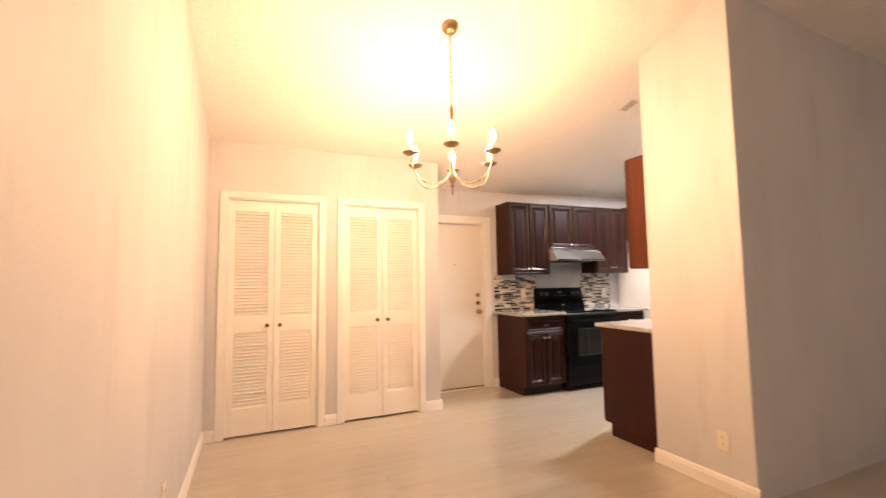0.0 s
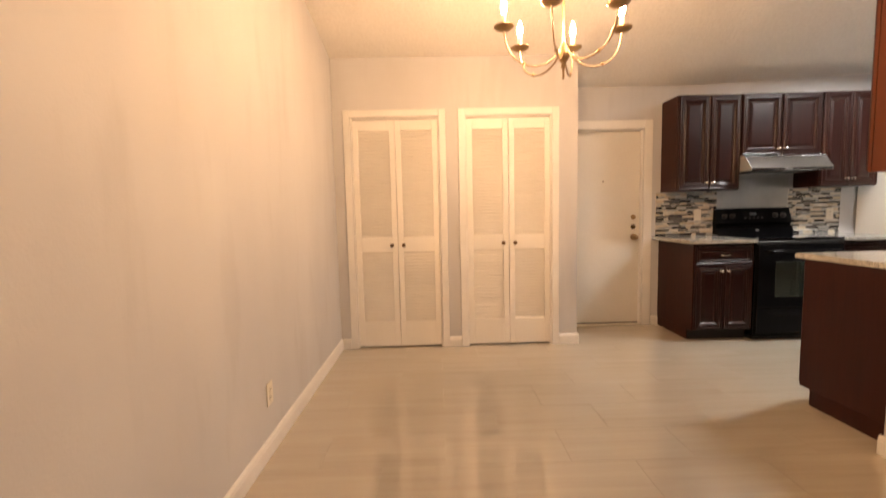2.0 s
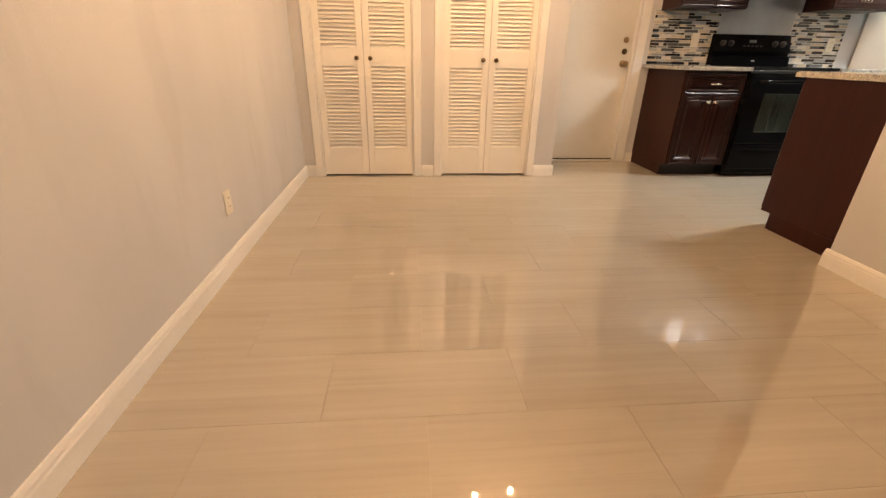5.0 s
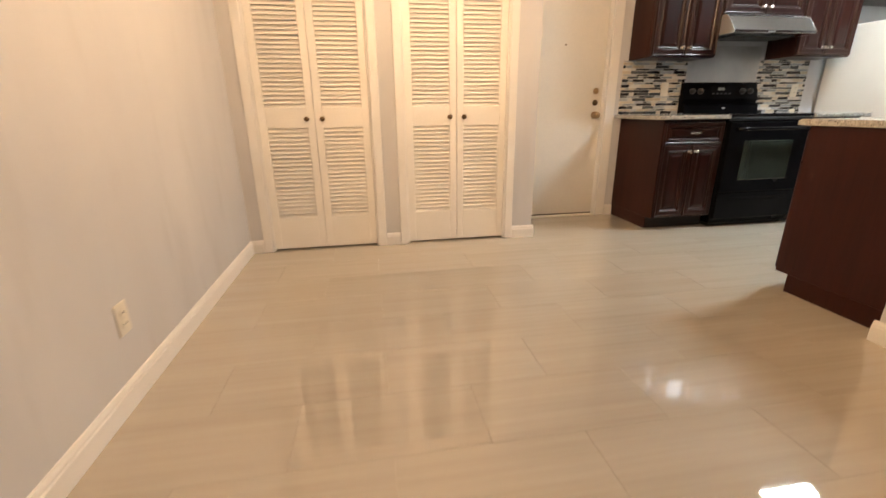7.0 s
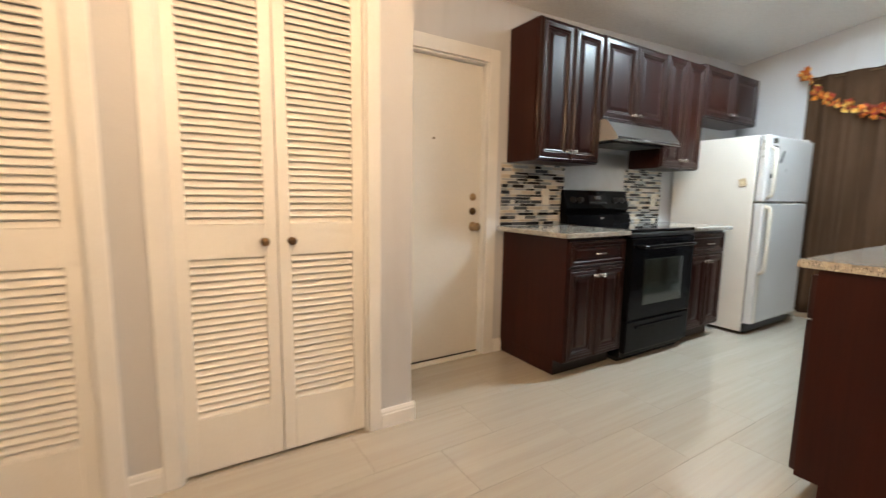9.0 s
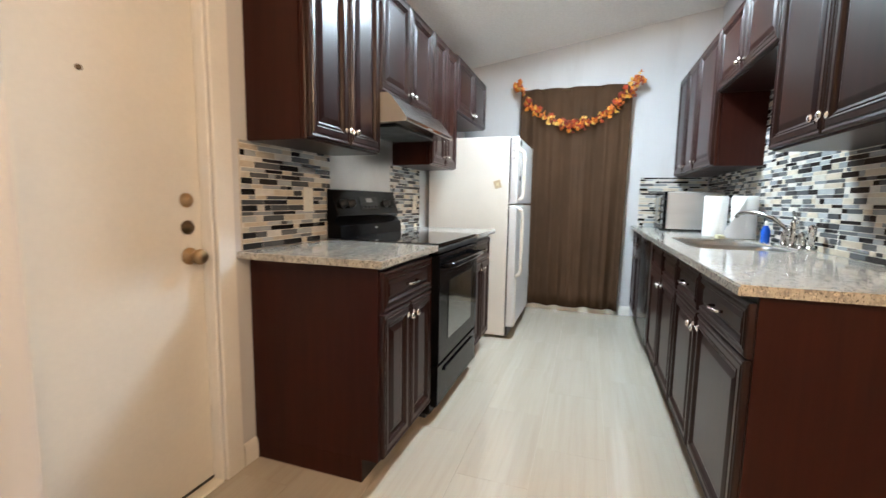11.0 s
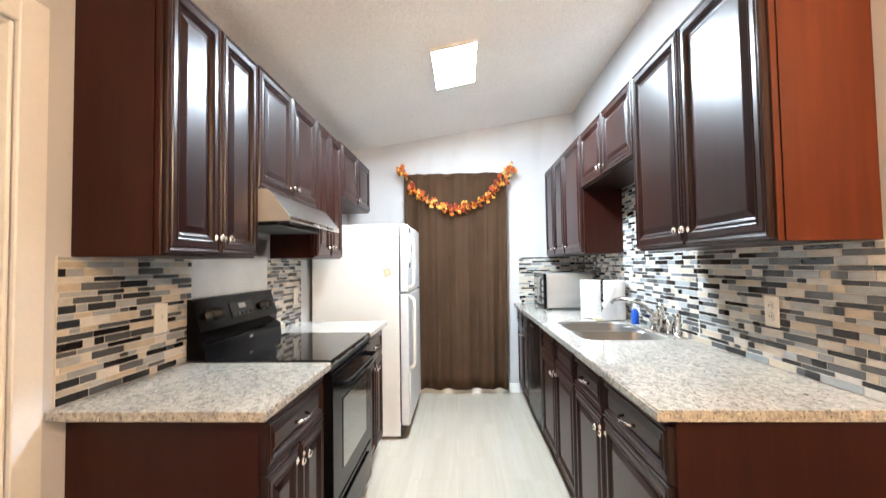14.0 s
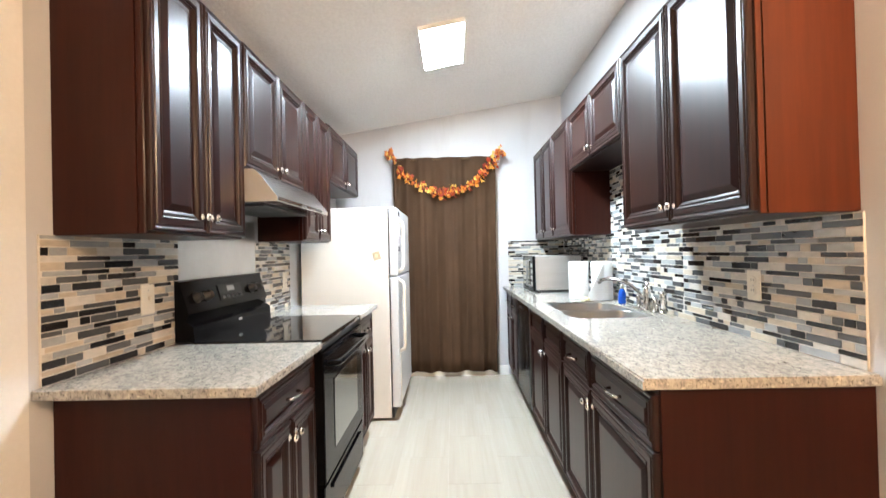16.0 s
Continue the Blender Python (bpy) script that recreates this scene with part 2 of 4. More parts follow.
PAPER = mottled("paper_towel", (0.80, 0.80, 0.79), (0.86, 0.86, 0.85), 12.0, 120.0, 0.95, relief=0.3)
BLUE = mottled("blue_dish_soap", (0.01, 0.07, 0.42), (0.02, 0.11, 0.55), 12.0, 60.0, 0.15)
CANDLE = mottled("cream_candle_sleeve", (0.78, 0.70, 0.55), (0.84, 0.77, 0.62), 12.0, 60.0, 0.5)
GLASS, _, _, _glass = shader("clear_window_glass", 0.02)
_glass.inputs["Transmission Weight"].default_value = 1.0
BULB = glowing("lit_candle_bulb", (1.0, 0.65, 0.37), BULB_POWER)
PANEL = glowing("lit_panel_diffuser", (0.80, 0.925, 1.0), PANEL_POWER)


# ---- mesh helpers ----
def mesh_of(name, bm, material, smooth=False):
    me = bpy.data.meshes.new(name)
    bmesh.ops.recalc_face_normals(bm, faces=bm.faces[:])
    for f in bm.faces:
        f.smooth = smooth
    bm.to_mesh(me)
    bm.free()
    me.materials.append(material)
    return me


def part(name, bm, material, parent, label="", at=(0, 0, 0), smooth=False):
    ob = new(name, mesh_of(name, bm, material, smooth) if isinstance(bm, bmesh.types.BMesh) else bm)
    ob.parent = parent
    ob.location = at
    return tagged(ob, label)


def thing(name, m, label, category, group="", kind=""):
    ob = new(name)
    ob.matrix_basis = m
    ob.empty_display_size = 0.1
    return tagged(ob, label, category, group, kind)


def box(x0, x1, y0, y1, z0, z1, bevel=0.0, bm=None, segments=1):
    bm = bm or bmesh.new()
    v = [bm.verts.new((x, y, z)) for x in (x0, x1) for y in (y0, y1) for z in (z0, z1)]
    faces = [bm.faces.new([v[i] for i in q]) for q in ((0, 1, 3, 2), (4, 6, 7, 5), (0, 4, 5, 1), (2, 3, 7, 6), (0, 2, 6, 4), (1, 5, 7, 3))]
    if bevel:
        edges = list({e for f in faces for e in f.edges})
        bmesh.ops.bevel(bm, geom=edges, offset=bevel, segments=segments, affect="EDGES", profile=0.6)
    return bm


def lathe(profile, steps=16, bm=None, m=None, arc=1.0):
    """Turn (radius, height) pairs round the z axis."""
    bm = bm or bmesh.new()
    rings = []
    for r, z in profile:
        ring = []
        for i in range(steps):
            a = 2 * math.pi * i / steps
            p = Vector((r * math.cos(a), r * math.sin(a), z))
            ring.append(bm.verts.new(m @ p if m else p))
        rings.append(ring)
    for a, b in zip(rings, rings[1:]):
        for i in range(steps):
            bm.faces.new((a[i], a[(i + 1) % steps], b[(i + 1) % steps], b[i]))
    for ring in (rings[0], rings[-1]):
        bm.faces.new(ring)
    return bm


def tube(points, radius, steps=8, bm=None):
    """A round bar along points."""
    bm = bm or bmesh.new()
    rings, side = [], None
    pts = [Vector(p) for p in points]
    for i, p in enumerate(pts):
        d = (pts[min(i + 1, len(pts) - 1)] - pts[max(i - 1, 0)]).normalized()
        if side is None:
            side = d.orthogonal().normalized()
        side = (side - d * side.dot(d)).normalized()
        up = d.cross(side)
        rings.append([bm.verts.new(p + radius * (math.cos(2 * math.pi * k / steps) * side + math.sin(2 * math.pi * k / steps) * up)) for k in range(steps)])
    for a, b in zip(rings, rings[1:]):
        for k in range(steps):
            bm.faces.new((a[k], a[(k + 1) % steps], b[(k + 1) % steps], b[k]))
    bm.faces.new(rings[0])
    bm.faces.new(rings[-1])
    return bm


def nested(w, h, profile, x0=0.0, z0=0.0, bm=None):
    """A panel in the xz plane that faces -y, stepped inwards by (inset, y) pairs."""
    bm = bm or bmesh.new()
    rings = []
    for inset, y in profile:
        rings.append([bm.verts.new((x0 + x, y, z0 + z)) for x, z in ((inset, inset), (w - inset, inset), (w - inset, h - inset), (inset, h - inset))])
    for a, b in zip(rings, rings[1:]):
        for i in range(4):
            bm.faces.new((a[i], a[(i + 1) % 4], b[(i + 1) % 4], b[i]))
    bm.faces.new(rings[0])
    bm.faces.new(rings[-1])
    return bm


# ---- structure ----
def wall(name, a, b, thick, label, z0=0.0, z1=None, steps=1):
    """A wall whose visible face runs from a to b; its thickness lies to the left of that way. The top meets the ceiling."""
    bm = bmesh.new()
    a, b = Vector(a), Vector(b)
    n = (b - a).normalized()
    left = Vector((-n.y, n.x)) * thick
    cols = []
    for i in range(steps + 1):
        p = a.lerp(b, i / steps)
        top = z1 if z1 is not None else ceil_z(p.x, p.y) + 0.03
        q = p + left
        cols.append([bm.verts.new((p.x, p.y, z0)), bm.verts.new((p.x, p.y, top)), bm.verts.new((q.x, q.y, top)), bm.verts.new((q.x, q.y, z0))])
    for c, d in zip(cols, cols[1:]):
        for i in range(4):
            bm.faces.new((c[i], c[(i + 1) % 4], d[(i + 1) % 4], d[i]))
    bm.faces.new(cols[0])
    bm.faces.new(cols[-1])
    return tagged(new(name, mesh_of(name, bm, WALL)), label, "wall", kind="structure")


def joined_boxes(name, boxes, material, label, category, bevel=0.0):
    bm = bmesh.new()
    for q in boxes:
        box(*q, bevel=bevel, bm=bm)
    return tagged(new(name, mesh_of(name, bm, material)), label, category, kind="structure")


T = 0.12
wall("wall_west", (X_LEFT, Y_SOUTH), (X_LEFT, Y_CLOSET), T, "pale grey painted wall with light texture", steps=12)
wall("wall_far", (X_FAR, Y_BACK), (X_FAR, Y_RIGHT), T, "pale grey painted kitchen end wall", steps=6).name = "wall_east"
wall("wall_back", (X_CORNER, Y_BACK), (2.775, Y_BACK), T, "pale grey painted wall beside the entry door")
wall("wall_back_b", (3.575, Y_BACK), (X_FAR + T, Y_BACK), T, "pale grey painted kitchen wall", steps=6).name = "wall_north"
wall("wall_back_c", (2.775, Y_BACK), (3.575, Y_BACK), T, "pale grey painted wall above the entry door", z0=2.01).name = "wall_north_over_door"
wall("wall_alcove", (X_CORNER, Y_CLOSET), (X_CORNER, Y_BACK + T), T, "pale grey painted return wall of the closets", steps=3)
wall("wall_back_d", (X_FAR + T, Y_RIGHT), (X_STUB, Y_RIGHT), T, "pale grey painted kitchen wall", steps=6).name = "wall_south_kitchen"
wall("wall_stub", (X_STUB, Y_STUB), (X_STUB, Y_RIGHT - T), -T, "pale grey painted wall end", steps=3)
wall("wall_living", (X_STUB + T, Y_STUB), (X_EAST + T, Y_STUB), T, "pale grey painted living room wall", steps=2)
wall("wall_living_east", (X_EAST, Y_SOUTH), (X_EAST, Y_STUB), -T, "pale grey painted living room wall", steps=6)
# south wall of the living room, with a window added out of view for fill light
W0, W1, WZ0, WZ1 = 3.3, 5.1, 0.85, 2.05
wall("wall_south", (X_EAST + T, Y_SOUTH), (W1, Y_SOUTH), T, "pale grey painted living room wall")
wall("wall_south", (W0, Y_SOUTH), (X_LEFT - T, Y_SOUTH), T, "pale grey painted living room wall", steps=2)
wall("wall_south", (W1, Y_SOUTH), (W0, Y_SOUTH), T, "pale grey painted wall under the added window", z1=WZ0)
wall("wall_south", (W1, Y_SOUTH), (W0, Y_SOUTH), T, "pale grey painted wall above the added window", z0=WZ1)

# closet wall with its two openings
C1, C2 = (0.745, 1.510), (1.738, 2.495)
OPEN_H = 2.04
wall("wall_closet_a", (X_LEFT - T, Y_CLOSET), (C1[0], Y_CLOSET), T, "pale grey painted closet wall")
wall("wall_closet_b", (C1[1], Y_CLOSET), (C2[0], Y_CLOSET), T, "pale grey painted closet wall")
wall("wall_closet_c", (C2[1], Y_CLOSET), (X_CORNER - T, Y_CLOSET), T, "pale grey painted closet wall")
for c in (C1, C2):
    wall("wall_closet_over", (c[0], Y_CLOSET), (c[1], Y_CLOSET), T, "pale grey painted wall above a closet", z0=OPEN_H)
wall("wall_closet_back", (X_LEFT - T, Y_BACK + T), (X_CORNER - T, Y_BACK + T), T, "plain inside wall of the closets")

bm = bmesh.new()
xs = [X_LEFT - T, 1.6, 2.6, 3.6, 4.0, 4.6, 5.2, 5.8, 6.4, X_FAR + T]
ys = [Y_SOUTH - T, 0.0, 1.8, 2.6, Y_RIGHT, 4.1, 4.7, 5.3, Y_BACK + T]
low = [[bm.verts.new((x, y, ceil_z(x, y))) for y in ys] for x in xs]
up = [[bm.verts.new((x, y, ceil_z(x, y) + 0.12)) for y in ys] for x in xs]
for g in (low, up):
    for i in range(len(xs) - 1):
        for j in range(len(ys) - 1):
            bm.faces.new((g[i][j], g[i + 1][j], g[i + 1][j + 1], g[i][j + 1]))
for i in range(len(xs) - 1):
    for j in (0, len(ys) - 1):
        bm.faces.new((low[i][j], low[i + 1][j], up[i + 1][j], up[i][j]))
for j in range(len(ys) - 1):
    for i in (0, len(xs) - 1):
        bm.faces.new((low[i][j], low[i][j + 1], up[i][j + 1], up[i][j]))
tagged(new("ceiling", mesh_of("ceiling", bm, CEILING)), "white popcorn-textured vaulted ceiling", "ceiling", kind="structure")

floor = tagged(new("floor", mesh_of("floor", box(X_LEFT - T, X_FAR + T, Y_SOUTH - T, Y_BACK + 2 * T, -0.12, -0.002), GROUT_FLOOR)), "beige striated porcelain tile floor with narrow joints", "floor", kind="structure")


# This window is unseen; it is added as a setting for the fill lamp.
def added_window():
    c = thing("unseen_window", pose(W0, Y_SOUTH - 0.07, WZ0), "white framed living room window, added out of view", "window", kind="structure")
    w, h = W1 - W0, WZ1 - WZ0
    bm = bmesh.new()
    for q in ((0.0, 0.045, 0.0, h), (w - 0.045, w, 0.0, h), (0.045, w - 0.045, 0.0, 0.045), (0.045, w - 0.045, h - 0.045, h), (w / 2 - 0.025, w / 2 + 0.025, 0.045, h - 0.045)):
        box(q[0], q[1], -0.02, 0.03, q[2], q[3], 0.002, bm)
    part("window_frame", bm, TRIM, c)
    part("window_sill", box(-0.03, w + 0.03, 0.072, 0.12, -0.03, -0.002, 0.004), TRIM, c)
    for x in (0.045, w / 2 + 0.025):
        pane = part("pane", box(x, x + w / 2 - 0.07, -0.002, 0.002, 0.045, h - 0.045), GLASS, c, "clear glass pane")
        pane.visible_shadow = False


added_window()


def baseboard(name, a, b, label="white painted moulded baseboard"):
    """A moulded skirting along a wall face from a to b; the room lies to the right of that way."""
    a, b = Vector((*a, 0)), Vector((*b, 0))
    n = (b - a).normalized()
    out = Vector((n.y, -n.x, 0))
    bm = bmesh.new()
    prof = [(0.0, 0.0), (0.015, 0.0), (0.015, 0.066), (0.012, 0.072), (0.012, 0.080), (0.006, 0.092), (0.0, 0.094)]
    ra = [bm.verts.new(a + out * d + Vector((0, 0, z))) for d, z in prof]
    rb = [bm.verts.new(b + out * d + Vector((0, 0, z))) for d, z in prof]
    for i in range(len(prof)):
        j = (i + 1) % len(prof)
        bm.faces.new((ra[i], ra[j], rb[j], rb[i]))
    bm.faces.new(ra)
    bm.faces.new(rb)
    return tagged(new(name, mesh_of(name, bm, TRIM)), label, "baseboard", kind="structure")


baseboard("baseboard", (X_LEFT, Y_SOUTH), (X_LEFT, Y_CLOSET))
baseboard("baseboard", (X_LEFT + 0.015, Y_CLOSET), (0.683, Y_CLOSET))
baseboard("baseboard", (1.572, Y_CLOSET), (1.676, Y_CLOSET))
baseboard("baseboard", (2.557, Y_CLOSET), (X_CORNER + 0.015, Y_CLOSET))
baseboard("baseboard", (X_CORNER, Y_CLOSET), (X_CORNER, Y_BACK))
baseboard("baseboard", (3.668, Y_BACK), (3.74, Y_BACK))
baseboard("baseboard", (X_STUB, Y_RIGHT + 0.015), (X_STUB, Y_STUB - 0.015))
baseboard("baseboard", (3.715, Y_RIGHT), (X_STUB, Y_RIGHT))
baseboard("baseboard", (X_FAR, 4.33), (X_FAR, 4.22))


def casing(name, x0, x1, y, h, wide, label, legs=(True, True)):
    """A door casing on a wall that faces -y, round an opening x0..x1."""
    frame_boxes = []
    if legs[0]:
        frame_boxes.append((x0 - wide, x0, y - 0.016, y, 0.0, h + wide))
    if legs[1]:
        frame_boxes.append((x1, x1 + wide, y - 0.016, y, 0.0, h + wide))
    frame_boxes.append((x0, x1, y - 0.016, y, h, h + wide))
    # jamb lining inside the opening
    frame_boxes += [(x0, x0 + 0.012, y, y + 0.11, 0.0, h), (x1 - 0.012, x1, y, y + 0.11, 0.0, h), (x0 + 0.012, x1 - 0.012, y, y + 0.11, h - 0.012, h)]
    return joined_boxes(name, frame_boxes, TRIM, label, "door frame", bevel=0.003)


casing("trim", C1[0], C1[1], Y_CLOSET, OPEN_H, 0.06, "white painted casing round a closet")
casing("trim", C2[0], C2[1], Y_CLOSET, OPEN_H, 0.06, "white painted casing round a closet")
casing("trim", 2.79, 3.572, Y_BACK, 2.0, 0.085, "white painted casing of the entry door", (False, True))


# ---- closet doors ----
def slat_mesh(w):
    bm = box(0, w, -0.0030, 0.0030, -0.0170, 0.0170, 0.0010)
    bmesh.ops.rotate(bm, verts=bm.verts[:], cent=(0, 0, 0), matrix=Matrix.Rotation(radians(-38), 3, "X"))
    return mesh_of("slat", bm, LOUVER)


def knob_bm(radius=0.017, reach=0.034):
    """A round knob that sticks out along -y."""
    m = Matrix.Rotation(radians(90), 4, "X")
    return lathe([(radius * 0.9, 0), (radius * 0.9, 0.003), (radius * 0.42, 0.006), (radius * 0.42, reach * 0.45), (radius, reach * 0.62), (radius, reach * 0.82), (radius * 0.6, reach)], 14, m=m)


def bifold(x0, x1, label):
    door = thing("louvered_bifold_door", pose(x0, Y_CLOSET + 0.03, 0.014), label, "closet door", "closet doors")
    w = (x1 - x0 - 0.030) / 2
    h = OPEN_H - 0.034
    slat = slat_mesh(w - 0.096)
    for k in range(2):
        leaf_x = 0.013 + k * (w + 0.004)
        bm = bmesh.new()
        for q in ((0, 0.048, 0, h), (w - 0.048, w, 0, h), (0.048, w - 0.048, h - 0.092, h), (0.048, w - 0.048, 0.855, 0.985), (0.048, w - 0.048, 0, 0.225)):
            box(q[0], q[1], -0.014, 0.014, q[2], q[3], 0.002, bm)
        leaf = part("leaf", bm, LOUVER, door, "", (leaf_x, 0, 0))
        for z0, z1, n in ((0.225, 0.855, 22), (0.985, h - 0.092, 33)):
            for i in range(n):
                part("slat", slat, None, leaf, "", (0.048, 0, z0 + (i + 0.5) * (z1 - z0) / n))
        part("knob", knob_bm(0.017, 0.036), BRONZE, leaf, "dark bronze round knob", ((w - 0.05) if k == 0 else 0.05, -0.0145, 0.915), True)
        for hz in (0.18, 1.0, 1.82):
            hx = -0.006 if k == 0 else w + 0.006
            part("hinge", lathe([(0.005, -0.032), (0.005, 0.032)], 10), BRONZE if k else TRIM, leaf, "small painted hinge", (hx, -0.012, hz))
    part("track", box(0.0125, x1 - x0 - 0.0125, -0.012, 0.02, h + 0.003, h + 0.0065), TRIM, door)
    return door


bifold(*C1, "white louvered bifold closet door, closed, two leaves")
bifold(*C2, "white louvered bifold closet door, closed, two leaves")


# ---- cabinets ----
RAISED = [(0.0, 0.0), (0.0, -0.014), (0.003, -0.019), (0.008, -0.021), (0.013, -0.019), (0.016, -0.0165), (0.020, -0.0165), (0.023, -0.020), (0.040, -0.020), (0.044, -0.0225), (0.050, -0.019), (0.053, -0.0135), (0.057, -0.016), (0.061, -0.012), (0.068, -0.0085), (0.088, -0.0165), (0.092, -0.0175)]
SHALLOW = [(0.0, 0.0), (0.0, -0.014), (0.003, -0.019), (0.008, -0.021), (0.012, -0.018), (0.015, -0.0155), (0.018, -0.0155), (0.022, -0.020), (0.028, -0.020), (0.032, -0.023), (0.037, -0.017), (0.040, -0.009), (0.045, -0.009), (0.058, -0.0175), (0.061, -0.0175)]


def cabinet_knob(parent, x, z, y=-0.020):
    part("knob", knob_bm(0.0145, 0.030), CHROME, parent, "brushed nickel knob", (x, y, z), True)


def bar_pull(parent, x, z, y=-0.020):
    pts = [(-0.048, 0, 0), (-0.046, -0.016, 0), (-0.030, -0.026, 0), (0, -0.029, 0), (0.030, -0.026, 0), (0.046, -0.016, 0), (0.048, 0, 0)]
    part("handle", tube(pts, 0.0055), CHROME, parent, "arched nickel pull", (x, y, z), True)


def cabinet_door(parent, x, z, w, h, y, knob=None, profile=RAISED, name="door"):
    d = part(name, nested(w, h, profile), WOOD, parent, "raised-panel dark cherry front", (x, y, z))
    if knob:
        cabinet_knob(d, *knob)
    return d


def upper_cabinet(m, w, h, doors, label, d=0.305, knob_z=0.06, sides=(True, True), hinge="l", side_mats=None):
    """Wall cabinet: back at y = 0, front towards -y, base at z = 0."""
    c = thing("wall_cabinet", m, label, "cabinet", "wall cabinets")
    body_d = d - 0.022
    part("body", box(0.002, w - 0.002, -body_d, -0.002, 0, h, 0.0015), WOOD, c)
    mats = side_mats or (WOOD_SIDE, WOOD_SIDE)
    if sides[0]:
        part("side_panel", box(-0.003, 0.0015, -body_d + 0.022, -0.002, 0.001, h - 0.001), mats[0], c, "cherry veneer side")
    if sides[1]:
        part("side_panel", box(w - 0.0015, w + 0.003, -body_d + 0.022, -0.002, 0.001, h - 0.001), mats[1], c, "cherry veneer side")
    for shown, x, mat in ((sides[0], -0.003, mats[0]), (sides[1], w - 0.0015, mats[1])):
        if shown:
            part("frame_edge", box(x, x + 0.0045, -body_d, -body_d + 0.017, 0.001, h - 0.001, 0.001), mat, c, "edge of the face frame")
    gap = 0.006
    dw = (w - gap * (doors + 1)) / doors
    for i in range(doors):
        left_hung = (i % 2 == 0) if doors > 1 else hinge == "l"
        kx = dw - 0.028 if left_hung else 0.028
        cabinet_door(c, gap + i * (dw + gap), 0.010, dw, h - 0.020, -body_d - 0.0005, (kx, knob_z))
    return c


def base_cabinet(m, w, layout, label, d=0.60, h=0.884, side=(False, False), open_top=False):
    """Floor cabinet with toe space. layout: columns of (width share, kinds from the top), each kind (name, height, knob side)."""
    c = thing("base_cabinet", m, label, "cabinet", "base cabinets")
    body_d = d - 0.022
    if open_top:
        shell = bmesh.new()
        for q in ((0.002, 0.020, -body_d, -0.002, 0.10, h), (w - 0.020, w - 0.002, -body_d, -0.002, 0.10, h), (0.020, w - 0.020, -body_d, -body_d + 0.018, 0.10, h), (0.020, w - 0.020, -0.014, -0.002, 0.10, h), (0.020, w - 0.020, -body_d + 0.018, -0.014, 0.10, 0.118)):
            box(*q, bm=shell)
        part("body", shell, WOOD, c)
    else:
        part("body", box(0.002, w - 0.002, -body_d, -0.002, 0.10, h, 0.0015), WOOD, c)
    part("toe_board", box(0.002, w - 0.002, -body_d + 0.075, -0.002, 0.0, 0.10), TOE, c)
    if side[0]:
        part("side_panel", box(-0.004, 0.0015, -body_d + 0.001, -0.002, 0.10, h - 0.001), WOOD_SIDE, c, "dark reddish cherry veneer side")
        part("side_toe", box(-0.004, 0.0015, -body_d + 0.074, -0.002, 0.001, 0.099), WOOD_SIDE, c)
    if side[1]:
        part("side_panel", box(w - 0.0015, w + 0.004, -body_d + 0.001, -0.002, 0.10, h - 0.001), WOOD_SIDE, c, "dark reddish cherry veneer side")
        part("side_toe", box(w - 0.0015, w + 0.004, -body_d + 0.074, -0.002, 0.001, 0.099), WOOD_SIDE, c)
    x, gap = 0.0, 0.006
    for share, kinds in layout:
        cw = share * w
        z = h - 0.018
        for kind, kh, hand in kinds:
            z -= kh
            fw = cw - 2 * gap
            if kind == "drawer":
                f = cabinet_door(c, x + gap, z, fw, kh - gap, -body_d - 0.0005, None, SHALLOW, "drawer")
                if hand:
                    bar_pull(f, fw / 2, (kh - gap) / 2)
            else:
                kx = fw - 0.026 if hand == "r" else 0.026
                cabinet_door(c, x + gap, z, fw, kh - gap, -body_d - 0.0005, (kx, kh - gap - 0.055))
        x += cw
    return c


N = lambda x, z=0.0: pose(x, Y_BACK, z)                    # against the back wall, facing south
S = lambda x, z=0.0: pose(x, Y_RIGHT, z, 0, 0, 180)        # against the south wall, facing north; x is the unit's east edge

upper_cabinet(N(3.752, 1.360), 0.592, 0.885, 2, "dark cherry wall cabinet with two raised-panel doors", sides=(True, False))
upper_cabinet(N(4.345, 1.675), 0.762, 0.576, 2, "short dark cherry wall cabinet above the range hood", sides=(False, False), knob_z=0.05)
upper_cabinet(N(5.108, 1.375), 0.555, 0.882, 2, "dark cherry wall cabinet beside the refrigerator", sides=(True, True))
upper_cabinet(N(5.668, 1.835), 0.960, 0.445, 2, "short dark cherry wall cabinet above the refrigerator", sides=(False, True), knob_z=0.05)

upper_cabinet(S(4.657, 1.370), 0.928, 0.890, 2, "tall dark cherry wall cabinet with reddish side", side_mats=(WOOD, WOOD_RED))
upper_cabinet(S(5.615, 1.850), 0.956, 0.410, 2, "short dark cherry wall cabinet above the sink", sides=(False, False), knob_z=0.05)
upper_cabinet(S(6.145, 1.385), 0.528, 0.880, 1, "dark cherry wall cabinet with one raised-panel door", sides=(False, True), hinge="r")
upper_cabinet(S(6.915, 1.385), 0.768, 0.880, 2, "dark cherry wall cabinet in the corner", sides=(False, False))


